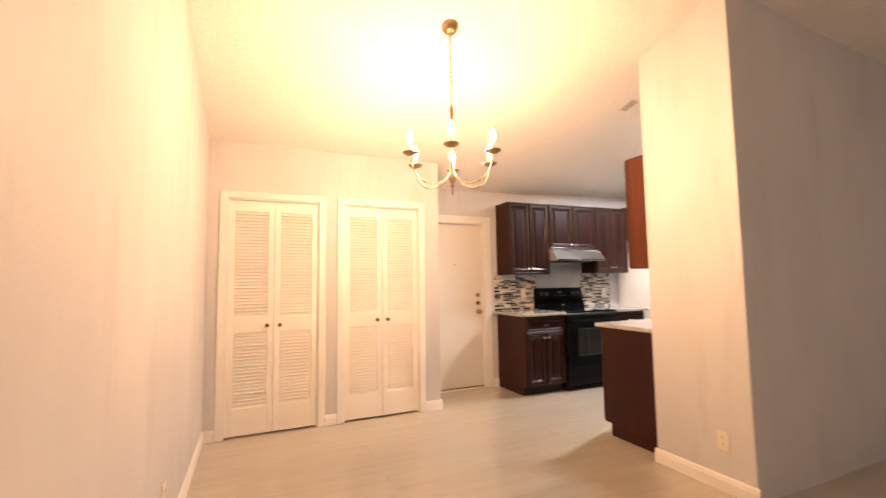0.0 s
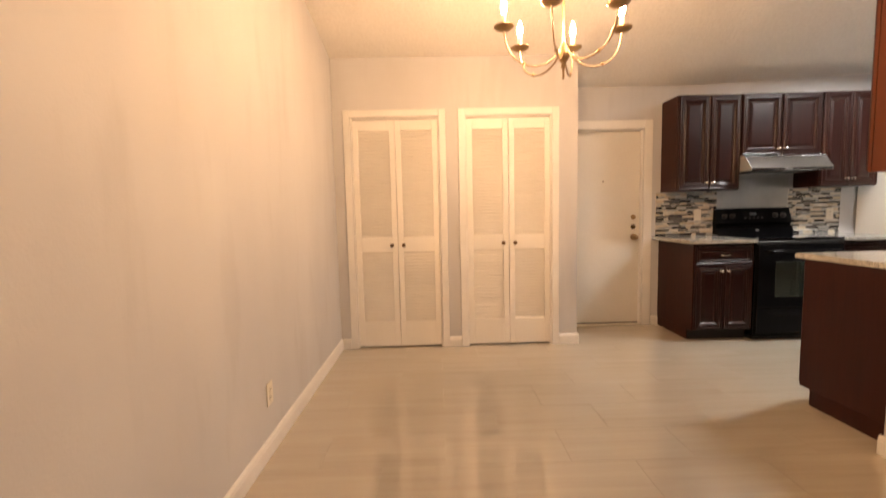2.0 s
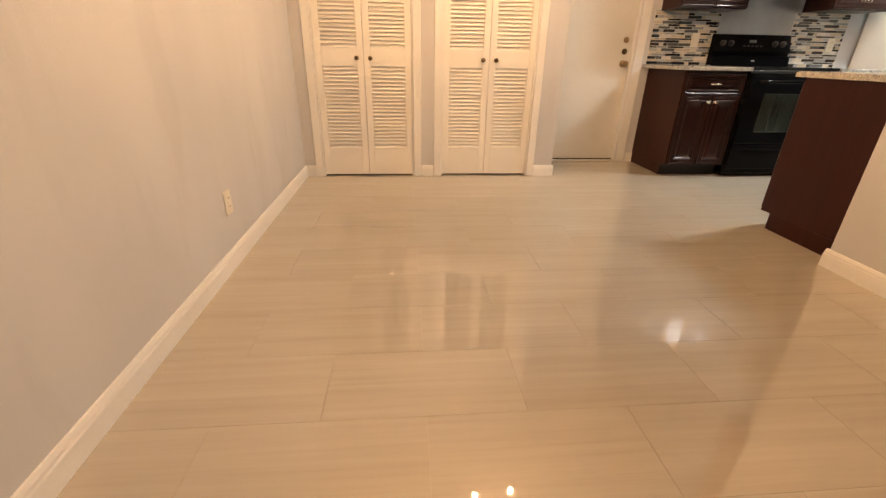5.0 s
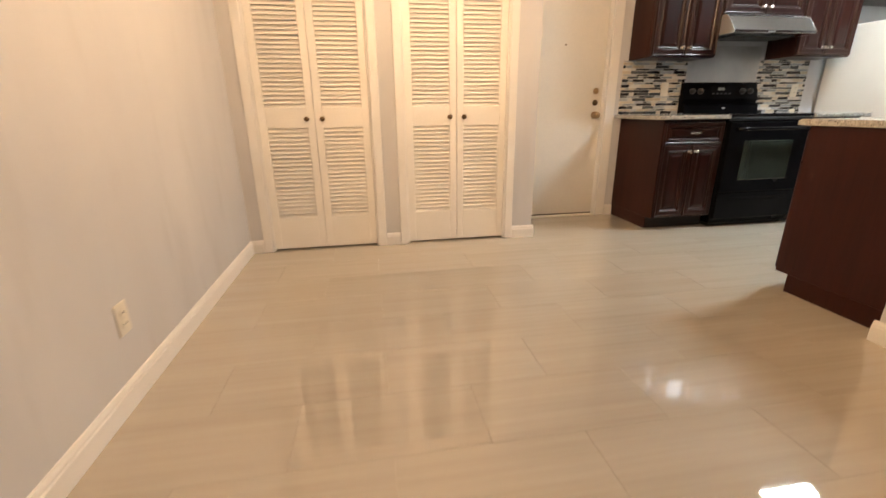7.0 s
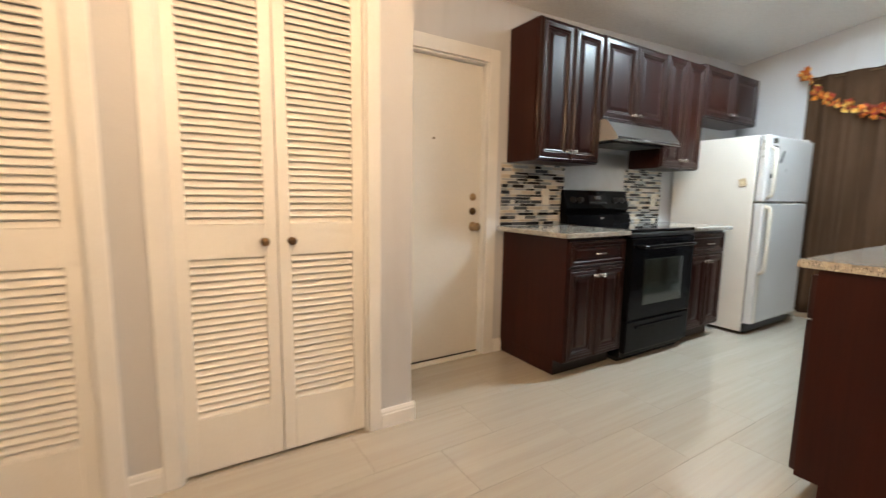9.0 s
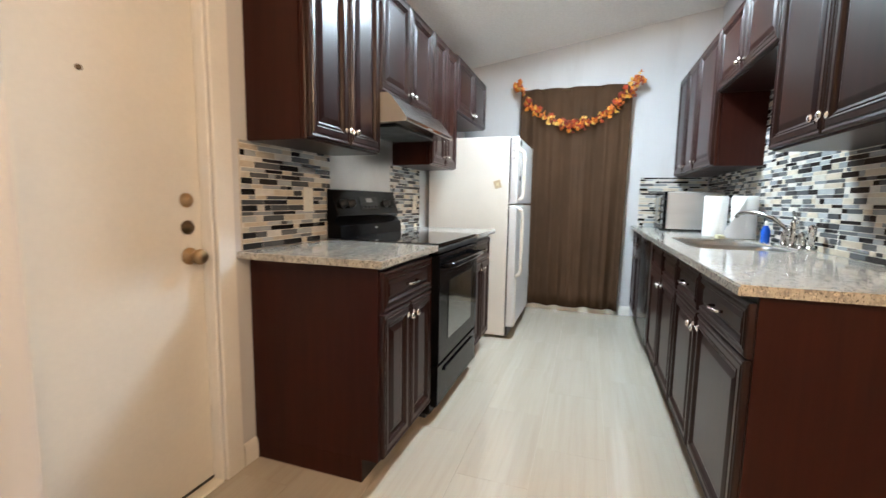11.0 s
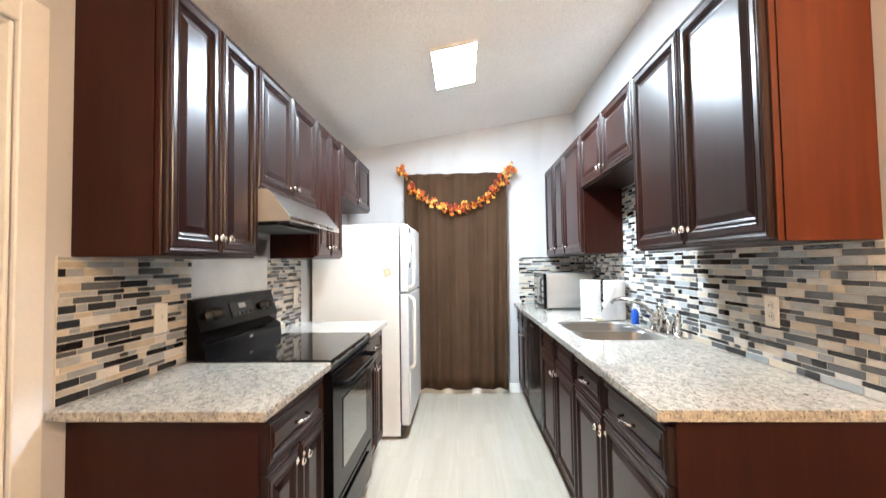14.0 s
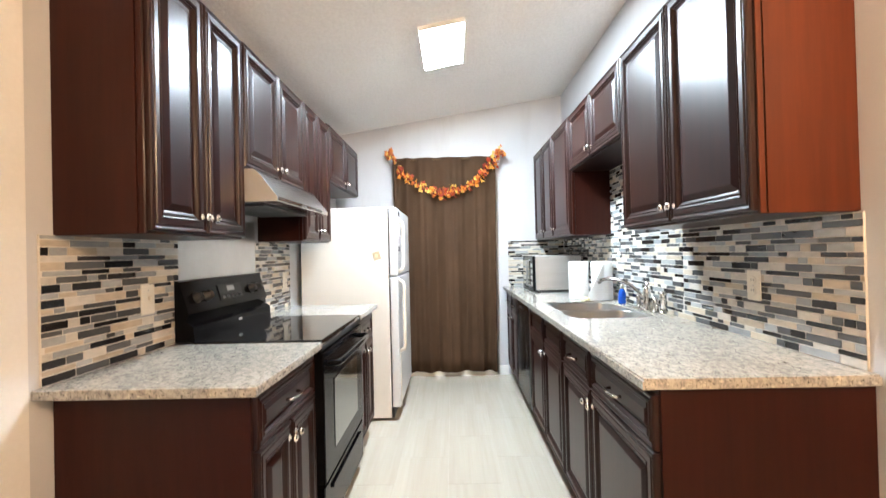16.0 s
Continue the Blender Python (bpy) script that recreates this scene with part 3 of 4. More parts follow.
def base_two(m, w, label, d, side=(False, False), drawer=True):
    """One wide drawer over a pair of doors."""
    c = base_cabinet(m, w, [], label, d, side=side, open_top=not drawer)
    body_d = d - 0.022
    gap = 0.006
    top = 0.884 - 0.018
    if drawer:
        f = cabinet_door(c, gap, top - 0.165, w - 2 * gap, 0.159, -body_d - 0.0005, None, SHALLOW, "drawer")
        bar_pull(f, w / 2 - gap, 0.08)
    else:
        for k in range(2):
            cabinet_door(c, gap + k * w / 2, top - 0.165, w / 2 - 2 * gap, 0.159, -body_d - 0.0005, None, SHALLOW, "false_drawer_front")
    dw = (w - 3 * gap) / 2
    dh = top - 0.171 - 0.112
    for k in range(2):
        cabinet_door(c, gap + k * (dw + gap), 0.112, dw, dh, -body_d - 0.0005, (dw - 0.026 if k == 0 else 0.026, dh - 0.055))
    return c


base_two(N(3.745), 0.530, "dark cherry base cabinet with drawer and two doors", 0.62, (True, True))
base_two(N(5.060), 0.500, "dark cherry base cabinet between range and refrigerator", 0.62, (False, True))
RD = 0.617
base_cabinet(S(4.262), 0.558, [(1.0, [("drawer", 0.165, True), ("door", 0.586, "l")])], "dark cherry base cabinet with drawer at the run's end", RD, side=(False, True))
base_cabinet(S(4.705), 0.440, [(1.0, [("drawer", 0.165, True), ("door", 0.586, "r")])], "dark cherry base cabinet with drawer and door", RD)
base_two(S(5.600), 0.890, "dark cherry sink cabinet with two doors", RD, drawer=False)
base_cabinet(S(6.915), 0.690, [(0.5, [("drawer", 0.165, True), ("door", 0.586, "r")]), (0.5, [("drawer", 0.165, True), ("door", 0.586, "l")])], "dark cherry base cabinet in the corner", RD)


# ---- lamps ----
def kitchen_light():
    cx, cy = 5.32, 4.815
    slope = math.degrees(math.atan((ceil_z(cx, cy - 0.5) - ceil_z(cx, cy + 0.5))))
    along = -math.degrees(math.atan((ceil_z(cx + 0.25, cy) - ceil_z(cx - 0.25, cy)) / 0.5))
    c = thing("ceiling_light", pose(cx, cy, ceil_z(cx, cy) - 0.002, -slope, along), "flat rectangular white ceiling light, lit", "ceiling light")
    w, d, h = 0.287, 0.146, 0.026
    bm = bmesh.new()
    for q in ((-w, w, -d, -d + 0.008), (-w, w, d - 0.008, d), (-w, -w + 0.008, -d + 0.008, d - 0.008), (w - 0.008, w, -d + 0.008, d - 0.008)):
        box(*q, -h, 0.010, 0.002, bm)
    part("frame", bm, TRIM, c)
    part("diffuser", box(-w + 0.0085, w - 0.0085, -d + 0.0085, d - 0.0085, -h - 0.0018, -0.01), PANEL, c, "glowing white drop diffuser")


kitchen_light()


def chandelier():
    cx, cy = 2.090, 3.745
    top = ceil_z(cx, cy)
    c = thing("chandelier", pose(cx, cy, 1.874), "antique brass six-arm candle chandelier on a chain, lit", "chandelier")
    H = top - 1.874
    part("canopy", lathe([(0.010, H - 0.055), (0.030, H - 0.05), (0.050, H - 0.03), (0.057, H - 0.005), (0.057, H + 0.02)], 20), BRASS, c, "round brass ceiling canopy", smooth=True)
    part("stem", lathe([(0.002, -0.048), (0.007, -0.040), (0.005, -0.030), (0.006, 0.0), (0.014, 0.010), (0.008, 0.022), (0.020, 0.040), (0.030, 0.055), (0.027, 0.085), (0.016, 0.10), (0.010, 0.12), (0.006, 0.15), (0.005, 0.42), (0.009, 0.45), (0.012, 0.49), (0.014, 0.505), (0.008, 0.515), (0.005, 0.53)], 16), BRASS, c, "slim turned brass stem with a finial", smooth=True)
    link = bmesh.new()
    ring = [(0.009 * math.cos(a), 0, 0.016 * math.sin(a)) for a in [2 * math.pi * k / 10 for k in range(11)]]
    tube(ring, 0.0022, 5, link)
    link_mesh = mesh_of("chain_link", link, BRASS, True)
    z, k = 0.545, 0
    while z < H - 0.05:
        o = part("chain_link", link_mesh, None, c, "", (0, 0, z))
        o.rotation_euler = (0, 0, (k % 2) * math.pi / 2)
        z, k = z + 0.0265, k + 1
    part("cord", tube([(0.006 * math.cos(i * 1.3), 0.006 * math.sin(i * 1.3), 0.53 + (H - 0.58) * i / 14) for i in range(15)], 0.0025, 6), CANDLE, c, "pale cord threaded through the chain", smooth=True)
    R = 0.283
    curve = [(0.02, 0.085), (0.05, 0.045), (0.10, 0.018), (0.155, 0.012), (0.21, 0.03), (0.25, 0.065), (0.272, 0.11), (0.281, 0.15), (R, 0.172)]
    smooth_curve = []
    for i in range(len(curve) - 1):
        p0, p1, p2, p3 = (Vector(curve[min(max(k, 0), len(curve) - 1)]) for k in (i - 1, i, i + 1, i + 2))
        for q in range(4):
            t = q / 4
            smooth_curve.append(0.5 * (2 * p1 + (p2 - p0) * t + (2 * p0 - 5 * p1 + 4 * p2 - p3) * t * t + (3 * p1 - p0 - 3 * p2 + p3) * t ** 3))
    smooth_curve.append(Vector(curve[-1]))
    arm_mesh = mesh_of("arm", tube([(v.x, 0, v.y) for v in smooth_curve], 0.0046, 8), PALE_BRASS, True)
    pan_mesh = mesh_of("drip_pan", lathe([(0.010, 0.166), (0.030, 0.172), (0.046, 0.184), (0.048, 0.188), (0.044, 0.186), (0.012, 0.178)], 18), BRASS, True)
    sleeve_mesh = mesh_of("candle_sleeve", lathe([(0.0115, 0.180), (0.0115, 0.238), (0.009, 0.243)], 12), CANDLE, True)
    bulb_mesh = mesh_of("bulb", lathe([(0.006, 0.243), (0.011, 0.252), (0.0150, 0.268), (0.0130, 0.288), (0.006, 0.308), (0.0015, 0.320)], 12), BULB, True)
    collar_mesh = mesh_of("arm_collar", lathe([(0.007, -0.008), (0.0095, 0.0), (0.007, 0.008)], 10), BRASS, True)
    for i in range(6):
        a = radians(4 + 60 * i)
        arm = part("arm", arm_mesh, None, c)
        arm.rotation_euler = (0, 0, a)
        part("arm_collar", collar_mesh, None, arm, "", (0.19, 0, 0.023)).rotation_euler = (0, radians(70), 0)
        part("drip_pan", pan_mesh, None, arm, "dark bronze drip pan", (R, 0, 0))
        part("candle_sleeve", sleeve_mesh, None, arm, "cream candle sleeve", (R, 0, 0))
        part("bulb", bulb_mesh, None, arm, "lit flame-shaped bulb", (R, 0, 0))


chandelier()


# ---- counters, range, hood, refrigerator ----
def slab(name, x0, x1, y0, y1, label, hole=None):
    """A stone worktop with eased edges; hole: the sink's cut-out."""
    bm = bmesh.new()
    if hole is None:
        box(x0, x1, y0, y1, 0.885, COUNTER, 0.005, bm, 2)
    else:
        hx0, hx1, hy0, hy1 = hole
        gx, gy = [x0, hx0, hx1, x1], [y0, hy0, hy1, y1]
        v = {(i, j, k): bm.verts.new((gx[i], gy[j], z)) for i in range(4) for j in range(4) for k, z in enumerate((0.885, COUNTER))}
        for i in range(3):
            for j in range(3):
                if (i, j) != (1, 1):
                    for k in (0, 1):
                        bm.faces.new([v[q] for q in ((i, j, k), (i + 1, j, k), (i + 1, j + 1, k), (i, j + 1, k))])
        for i in range(3):
            for j in (0, 3):
                bm.faces.new([v[q] for q in ((i, j, 0), (i + 1, j, 0), (i + 1, j, 1), (i, j, 1))])
                bm.faces.new([v[q] for q in ((j, i, 0), (j, i + 1, 0), (j, i + 1, 1), (j, i, 1))])
        for a, b in (((1, 1), (2, 1)), ((2, 1), (2, 2)), ((2, 2), (1, 2)), ((1, 2), (1, 1))):
            bm.faces.new([v[q] for q in ((*a, 0), (*b, 0), (*b, 1), (*a, 1))])
        top = [e for e in bm.edges if all(abs(q.co.z - COUNTER) < 1e-4 for q in e.verts) and (all(abs(q.co.y - y1) < 1e-4 for q in e.verts) or all(abs(q.co.x - x0) < 1e-4 for q in e.verts))]
        bmesh.ops.bevel(bm, geom=top, offset=0.006, segments=2, affect="EDGES")
        r = 0.085
        for cx, cy, sx, sy in ((hx0, hy0, 1, 1), (hx1, hy0, -1, 1), (hx1, hy1, -1, -1), (hx0, hy1, 1, -1)):
            arc = [(cx + sx * r * (1 - math.sin(radians(15 * k))), cy + sy * r * (1 - math.cos(radians(15 * k)))) for k in range(7)]
            rings = [[bm.verts.new((x, y, z)) for x, y in [(cx, cy)] + arc] for z in (0.885, COUNTER)]
            for ring in rings:
                bm.faces.new(ring)
            for k in range(1, 7):
                bm.faces.new((rings[0][k], rings[0][k + 1], rings[1][k + 1], rings[1][k]))
    return tagged(new(name, mesh_of(name, bm, GRANITE)), label, "countertop")


slab("countertop", 3.672, 4.278, 5.340, Y_BACK - 0.001, "speckled cream granite countertop beside the range")
slab("countertop", 5.062, 5.600, 5.340, Y_BACK - 0.001, "speckled cream granite countertop beside the refrigerator")
SINK = (4.735, 5.475, 3.705, 4.150)
slab("countertop", 3.682, X_FAR - 0.001, Y_RIGHT + 0.001, 4.262, "long speckled cream granite countertop with a sink", SINK)


def sink():
    x0, x1, y0, y1 = SINK
    c = thing("sink", pose(0, 0, 0.876), "stainless steel double-bowl undermount sink", "sink")
    mid = (x0 + x1) / 2
    for a, b, deep in ((x0, mid, 0.17), (mid, x1, 0.19)):
        bm = bmesh.new()
        rings = []
        for inset, z, r in ((0.0005, 0.030, 0.002), (0.010, 0.030, 0.075), (0.014, 0.022, 0.075), (0.022, -deep + 0.03, 0.07), (0.05, -deep, 0.05)):
            pts = []
            for cxx, cyy, a0 in ((b - inset - r, y1 - inset - r, 0), (a + inset + r, y1 - inset - r, 90), (a + inset + r, y0 + inset + r, 180), (b - inset - r, y0 + inset + r, 270)):
                for k in range(7):
                    t = radians(a0 + 15 * k)
                    pts.append(bm.verts.new((cxx + r * math.cos(t), cyy + r * math.sin(t), z)))
            rings.append(pts)
        for p, q in zip(rings, rings[1:]):
            for i in range(len(p)):
                bm.faces.new((p[i], p[(i + 1) % len(p)], q[(i + 1) % len(p)], q[i]))
        bm.faces.new(rings[-1])
        part("bowl", bm, SINK_STEEL, c, "brushed steel bowl", smooth=True)
        part("drain", lathe([(0.042, -deep + 0.0015), (0.042, -deep + 0.005), (0.02, -deep + 0.003)], 16), CHROME, c, "round chrome drain", ((a + b) / 2, (y0 + y1) / 2, 0))


sink()


def faucet():
    c = thing("faucet", pose(4.965, 3.664, COUNTER), "polished chrome kitchen faucet with a swing spout", "faucet")
    part("deck_plate", box(-0.13, 0.13, -0.028, 0.028, 0.0, 0.012, 0.005, segments=2), CHROME, c)
    part("body", lathe([(0.026, 0.012), (0.023, 0.05), (0.019, 0.08), (0.022, 0.10), (0.020, 0.13), (0.012, 0.145)], 16), CHROME, c, smooth=True)
    part("spout", tube([(0.0, 0.0, 0.06), (0.03, 0.02, 0.095), (0.08, 0.06, 0.145), (0.14, 0.11, 0.172), (0.195, 0.15, 0.178), (0.23, 0.178, 0.168), (0.245, 0.19, 0.148)], 0.0115, 10), CHROME, c, smooth=True)
    part("lever", tube([(0, 0, 0.13), (0.012, -0.006, 0.155), (0.055, -0.012, 0.185)], 0.0075, 8), CHROME, c, smooth=True)
    for x in (-0.10, 0.10):
        part("handle", lathe([(0.018, 0.010), (0.016, 0.04), (0.021, 0.055), (0.017, 0.082), (0.006, 0.09)], 12), CHROME, c, at=(x, 0, 0), smooth=True)
    s = thing("side_sprayer", pose(4.775, 3.665, COUNTER), "chrome side sprayer beside the faucet", "sprayer")
    part("base", lathe([(0.024, 0.0), (0.022, 0.015), (0.014, 0.03)], 14), CHROME, s, smooth=True)
    part("head", lathe([(0.011, 0.025), (0.013, 0.07), (0.019, 0.10), (0.016, 0.125), (0.005, 0.13)], 14), CHROME, s, smooth=True)


faucet()


def stove():
    c = thing("electric_range", pose(4.288, Y_BACK - 0.012, 0), "black freestanding electric range with glass cooktop", "range")
    w, d = 0.762, 0.625
    part("body", box(0.002, w - 0.002, -d + 0.03, 0.0, 0.03, 0.895, 0.004), BLACK, c)
    part("cooktop", box(0.0, w, -d - 0.005, -0.075, 0.896, 0.920, 0.006, segments=2), BLACK_GLASS, c, "black ceramic glass cooktop")
    bm = bmesh.new()
    prof = [(-0.085, 0.920), (-0.080, 0.985), (-0.045, 1.010), (-0.062, 1.040), (-0.020, 1.180), (0.0, 1.185), (0.0, 0.920)]
    a = [bm.verts.new((0.0, y, z)) for y, z in prof]
    b = [bm.verts.new((w, y, z)) for y, z in prof]
    for i in range(len(prof)):
        j = (i + 1) % len(prof)
        bm.faces.new((a[i], a[j], b[j], b[i]))
    bm.faces.new(a)
    bm.faces.new(b)
    back = part("backguard", bm, BLACK_SOFT, c, "glossy black control panel")
    tilt = Matrix.Rotation(math.atan2(0.042, 0.14), 4, "X")
    turn = Matrix.Rotation(radians(90), 4, "X")
    for x in (0.085, 0.165, 0.60, 0.68):
        k = part("control_knob", lathe([(0.026, 0.0), (0.026, 0.006), (0.020, 0.010), (0.019, 0.026), (0.015, 0.030)], 16, m=turn), BLACK_MATTE, back, at=(x, -0.043, 1.105), smooth=True)
        k.rotation_euler = (-math.atan2(0.042, 0.14), 0, 0)
        part("pointer", box(-0.003, 0.003, -0.0315, -0.0305, -0.014, 0.014), SLOT, k, "dull pointer mark")
    disp = part("display", box(-0.11, 0.11, -0.003, 0.0, -0.040, 0.040), BLACK, back, "dark clock display", (0.38, -0.0435, 1.108))
    disp.rotation_euler = (-math.atan2(0.042, 0.14), 0, 0)
    part("clock", box(-0.035, 0.035, -0.0042, -0.0035, 0.004, 0.030), OVEN_GLASS, disp)
    for i in range(5):
        part("button", box(-0.095 + i * 0.042, -0.072 + i * 0.042, -0.0042, -0.0035, -0.030, -0.018), BLACK_MATTE, disp)
    part("badge", box(-0.016, 0.016, -0.002, 0.0, -0.006, 0.006), STEEL_FLAT, back, "small silver badge", (0.40, -0.0815, 0.962))
    door = part("oven_door", nested(w - 0.008, 0.560, [(0.0, 0.0), (0.0, -0.036), (0.006, -0.040), (0.10, -0.040)]), BLACK, c, "glossy black oven door", (0.004, -d + 0.028, 0.300))
    win = nested(0.46, 0.315, [(0.0, 0.0), (0.0, -0.002), (0.004, -0.0028), (0.02, -0.0028)])
    part("window", win, OVEN_GLASS, door, "smoked oven window", (0.147, -0.0402, 0.100))
    part("handle", tube([(0.06, 0.0, 0.505), (0.062, -0.045, 0.507), (0.10, -0.055, 0.508), (w / 2, -0.058, 0.508), (w - 0.108, -0.055, 0.508), (w - 0.070, -0.045, 0.507), (w - 0.068, 0.0, 0.505)], 0.014, 10), BLACK, door, "black bar handle", (0, -0.038, 0), True)
    dr = part("storage_drawer", nested(w - 0.008, 0.215, [(0.0, 0.0), (0.0, -0.032), (0.006, -0.036), (0.03, -0.036)]), BLACK, c, "black storage drawer", (0.004, -d + 0.028, 0.075))
    part("drawer_grip", box(0.10, w - 0.10, -0.046, -0.0365, 0.160, 0.182, 0.004), BLACK, dr)
    part("kick_plate", box(0.02, w - 0.02, -d + 0.06, -0.05, 0.0, 0.074), BLACK_MATTE, c)
    part("trim_strip", box(0.0, w, -d - 0.006, -d + 0.022, 0.868, 0.895, 0.004), BLACK_MATTE, c)


stove()


def hood():
    c = thing("range_hood", pose(4.350, Y_BACK - 0.002, 1.527), "stainless steel under-cabinet range hood", "range hood")
    w = 0.752
    bm = bmesh.new()
    prof = [(0.0, 0.0), (-0.438, 0.0), (-0.442, 0.004), (-0.442, 0.020), (-0.358, 0.128), (-0.335, 0.146), (0.0, 0.146)]
    a = [bm.verts.new((0.0, y, z)) for y, z in prof]
    b = [bm.verts.new((w, y, z)) for y, z in prof]
    for i in range(len(prof)):
        j = (i + 1) % len(prof)
        bm.faces.new((a[i], a[j], b[j], b[i]))
    bm.faces.new(a)
    bm.faces.new(b)
    part("shell", bm, HOOD_STEEL, c, "brushed steel canopy")
    # Thin end plates added to carry the lighter, lit-looking steel.
    for x in (-0.0035, w + 0.0005):
        end = bmesh.new()
        ea = [end.verts.new((x, y * 0.995 - 0.001, z)) for y, z in prof]
        eb = [end.verts.new((x + 0.003, y * 0.995 - 0.001, z)) for y, z in prof]
        for i in range(len(prof)):
            j = (i + 1) % len(prof)
            end.faces.new((ea[i], ea[j], eb[j], eb[i]))
        end.faces.new(ea)
        end.faces.new(eb)
        part("end_panel", end, HOOD_END_LIT, c, "satin steel end of the hood, coloured lighter as if lit")
    part("underside", box(0.09, w - 0.09, -0.34, -0.06, -0.010, -0.0005, 0.003), BLACK_MATTE, c, "dark filter underside")
    part("badge", box(0.30, 0.37, -0.4435, -0.4425, 0.006, 0.014), STEEL_FLAT, c, "small bright badge")
    for i in range(3):
        part("switch", box(0.52 + 0.04 * i, 0.545 + 0.04 * i, -0.446, -0.4425, 0.005, 0.016, 0.001), BLACK_MATTE, c)


hood()

tagged(new("steel_splash_panel", mesh_of("steel_splash_panel", box(4.325, 5.055, Y_BACK - 0.006, Y_BACK - 0.001, 0.93, 1.487, 0.001), STEEL_FLAT)), "plain galvanised steel sheet behind the range", "splash panel")


def refrigerator():
    x0, y0 = 5.732, Y_BACK - 0.042
    c = thing("refrigerator", pose(x0, y0, 0), "off-white top-freezer refrigerator with ribbed handles", "refrigerator")
    w, d, h = 0.86, 0.675, 1.640
    part("body", box(0.0, w, -d, 0.0, 0.025, h, 0.008, segments=2), FRIDGE, c, "almond enamel case")
    part("grille", box(0.02, w - 0.02, -d - 0.02, -d + 0.01, 0.02, 0.095, 0.004), BLACK_MATTE, c)
    for z0, z1, nm, hz in ((0.105, 1.102, "fridge_door", (0.42, 0.975)), (1.112, h - 0.002, "freezer_door", (0.03, 0.43))):
        dd = part(nm, box(0.0, w, -0.072, -0.010, 0.0, z1 - z0, 0.012, segments=3), FRIDGE_FRONT, c, "white pebbled door", (0, -d, z0))
        part("gasket", box(0.012, w - 0.012, -0.009, -0.001, 0.008, z1 - z0 - 0.008), SLOT, dd, "dark door gasket")
        hx = 0.045
        part("handle", tube([(hx, -0.070, hz[0]), (hx, -0.105, hz[0] + 0.02), (hx, -0.112, hz[0] + 0.05), (hx, -0.112, hz[1] - 0.05), (hx, -0.105, hz[1] - 0.02), (hx, -0.070, hz[1])], 0.014, 10), PLATE, dd, "long ivory handle", smooth=True)
        if nm == "fridge_door":
            part("trim_bar", box(0.035, 0.055, -0.078, -0.0725, 0.0, hz[0] - 0.02, 0.002), PLATE, dd)
    part("hinge_cap", box(w - 0.09, w - 0.02, -d - 0.05, -d + 0.04, h, h + 0.018, 0.005), FRIDGE, c)
    m = thing("fridge_magnet", pose(x0 - 0.0005, 5.36, 1.268, 0, 0, 0), "small tan square magnet on the refrigerator side", "magnet")
    bm = box(-0.004, 0.0, -0.028, 0.028, -0.032, 0.032, 0.001)
    bmesh.ops.rotate(bm, verts=bm.verts[:], cent=(0, 0, 0), matrix=Matrix.Rotation(radians(-15), 3, "X"))
    part("card", bm, PAPER_TAN, m)
    bm = box(-0.0055, -0.0042, -0.010, 0.012, -0.012, 0.012)
    part("print", bm, SPONGE, m)
    for z in (1.585, 1.53, 1.47):
        t = thing("fridge_magnet", pose(x0 - 0.0005, y0 - d - 0.040, z), "small grey round magnet on the freezer door edge", "magnet")
        part("disc", lathe([(0.012, 0.0), (0.012, 0.004), (0.009, 0.005)], 12, m=Matrix.Rotation(radians(-90), 4, "Y")), STEEL_FLAT, t)
    yf = y0 - d - 0.0722
    note = thing("notepad", pose(x0 + 0.11, yf, 1.458), "white notepad hung on the freezer door", "notepad")
    part("sheet", box(-0.055, 0.055, -0.004, 0.0, -0.108, 0.105, 0.001), PAPER, note)
    part("header", box(-0.050, 0.050, -0.005, -0.0042, 0.070, 0.100), SLOT, note, "dark printed header")
    pen = thing("pen", pose(x0 + 0.245, yf - 0.006, 1.475, 0, 28, 0), "black pen held on the freezer door", "pen")
    part("barrel", lathe([(0.003, -0.055), (0.006, -0.045), (0.006, 0.05), (0.004, 0.058)], 10), BLACK_MATTE, pen, smooth=True)
    for x, z, ww, hh, mat in ((0.11, 1.597, 0.075, 0.040, SLOT), (0.10, 1.318, 0.060, 0.036, BLACK_MATTE), (0.345, 1.372, 0.030, 0.032, STEEL_FLAT)):
        t = thing("fridge_magnet", pose(x0 + x, yf, z), "small flat magnet on the freezer door", "magnet")
        part("card", box(-ww / 2, ww / 2, -0.004, 0.0, -hh / 2, hh / 2, 0.001), mat, t)


PAPER_TAN = mottled("tan_printed_card", (0.46, 0.36, 0.22), (0.60, 0.50, 0.34), 60.0, 160.0, 0.6)
refrigerator()


def dishwasher():
    c = thing("dishwasher", S(6.222), "black built-in dishwasher under the counter", "dishwasher")
    w, d = 0.605, RD
    part("body", box(0.003, w - 0.003, -d + 0.06, -0.01, 0.10, 0.870), BLACK_MATTE, c)
    part("door", box(0.004, w - 0.004, -d + 0.0, -d + 0.058, 0.115, 0.735, 0.004), BLACK, c, "glossy black door")
    pan = part("control_panel", box(0.004, w - 0.004, -d - 0.006, -d + 0.058, 0.740, 0.868, 0.004), BLACK, c, "black control strip")
    part("latch", box(w / 2 - 0.07, w / 2 + 0.07, -d - 0.016, -d - 0.0065, 0.815, 0.835, 0.003), BLACK_MATTE, pan)
    part("edge_trim", box(w - 0.0038, w - 0.0005, -d - 0.004, -d + 0.05, 0.115, 0.868), STEEL, c, "bright steel edge strip")
    part("toe_panel", box(0.004, w - 0.004, -d + 0.08, -d + 0.10, 0.0, 0.112), BLACK_MATTE, c)


dishwasher()


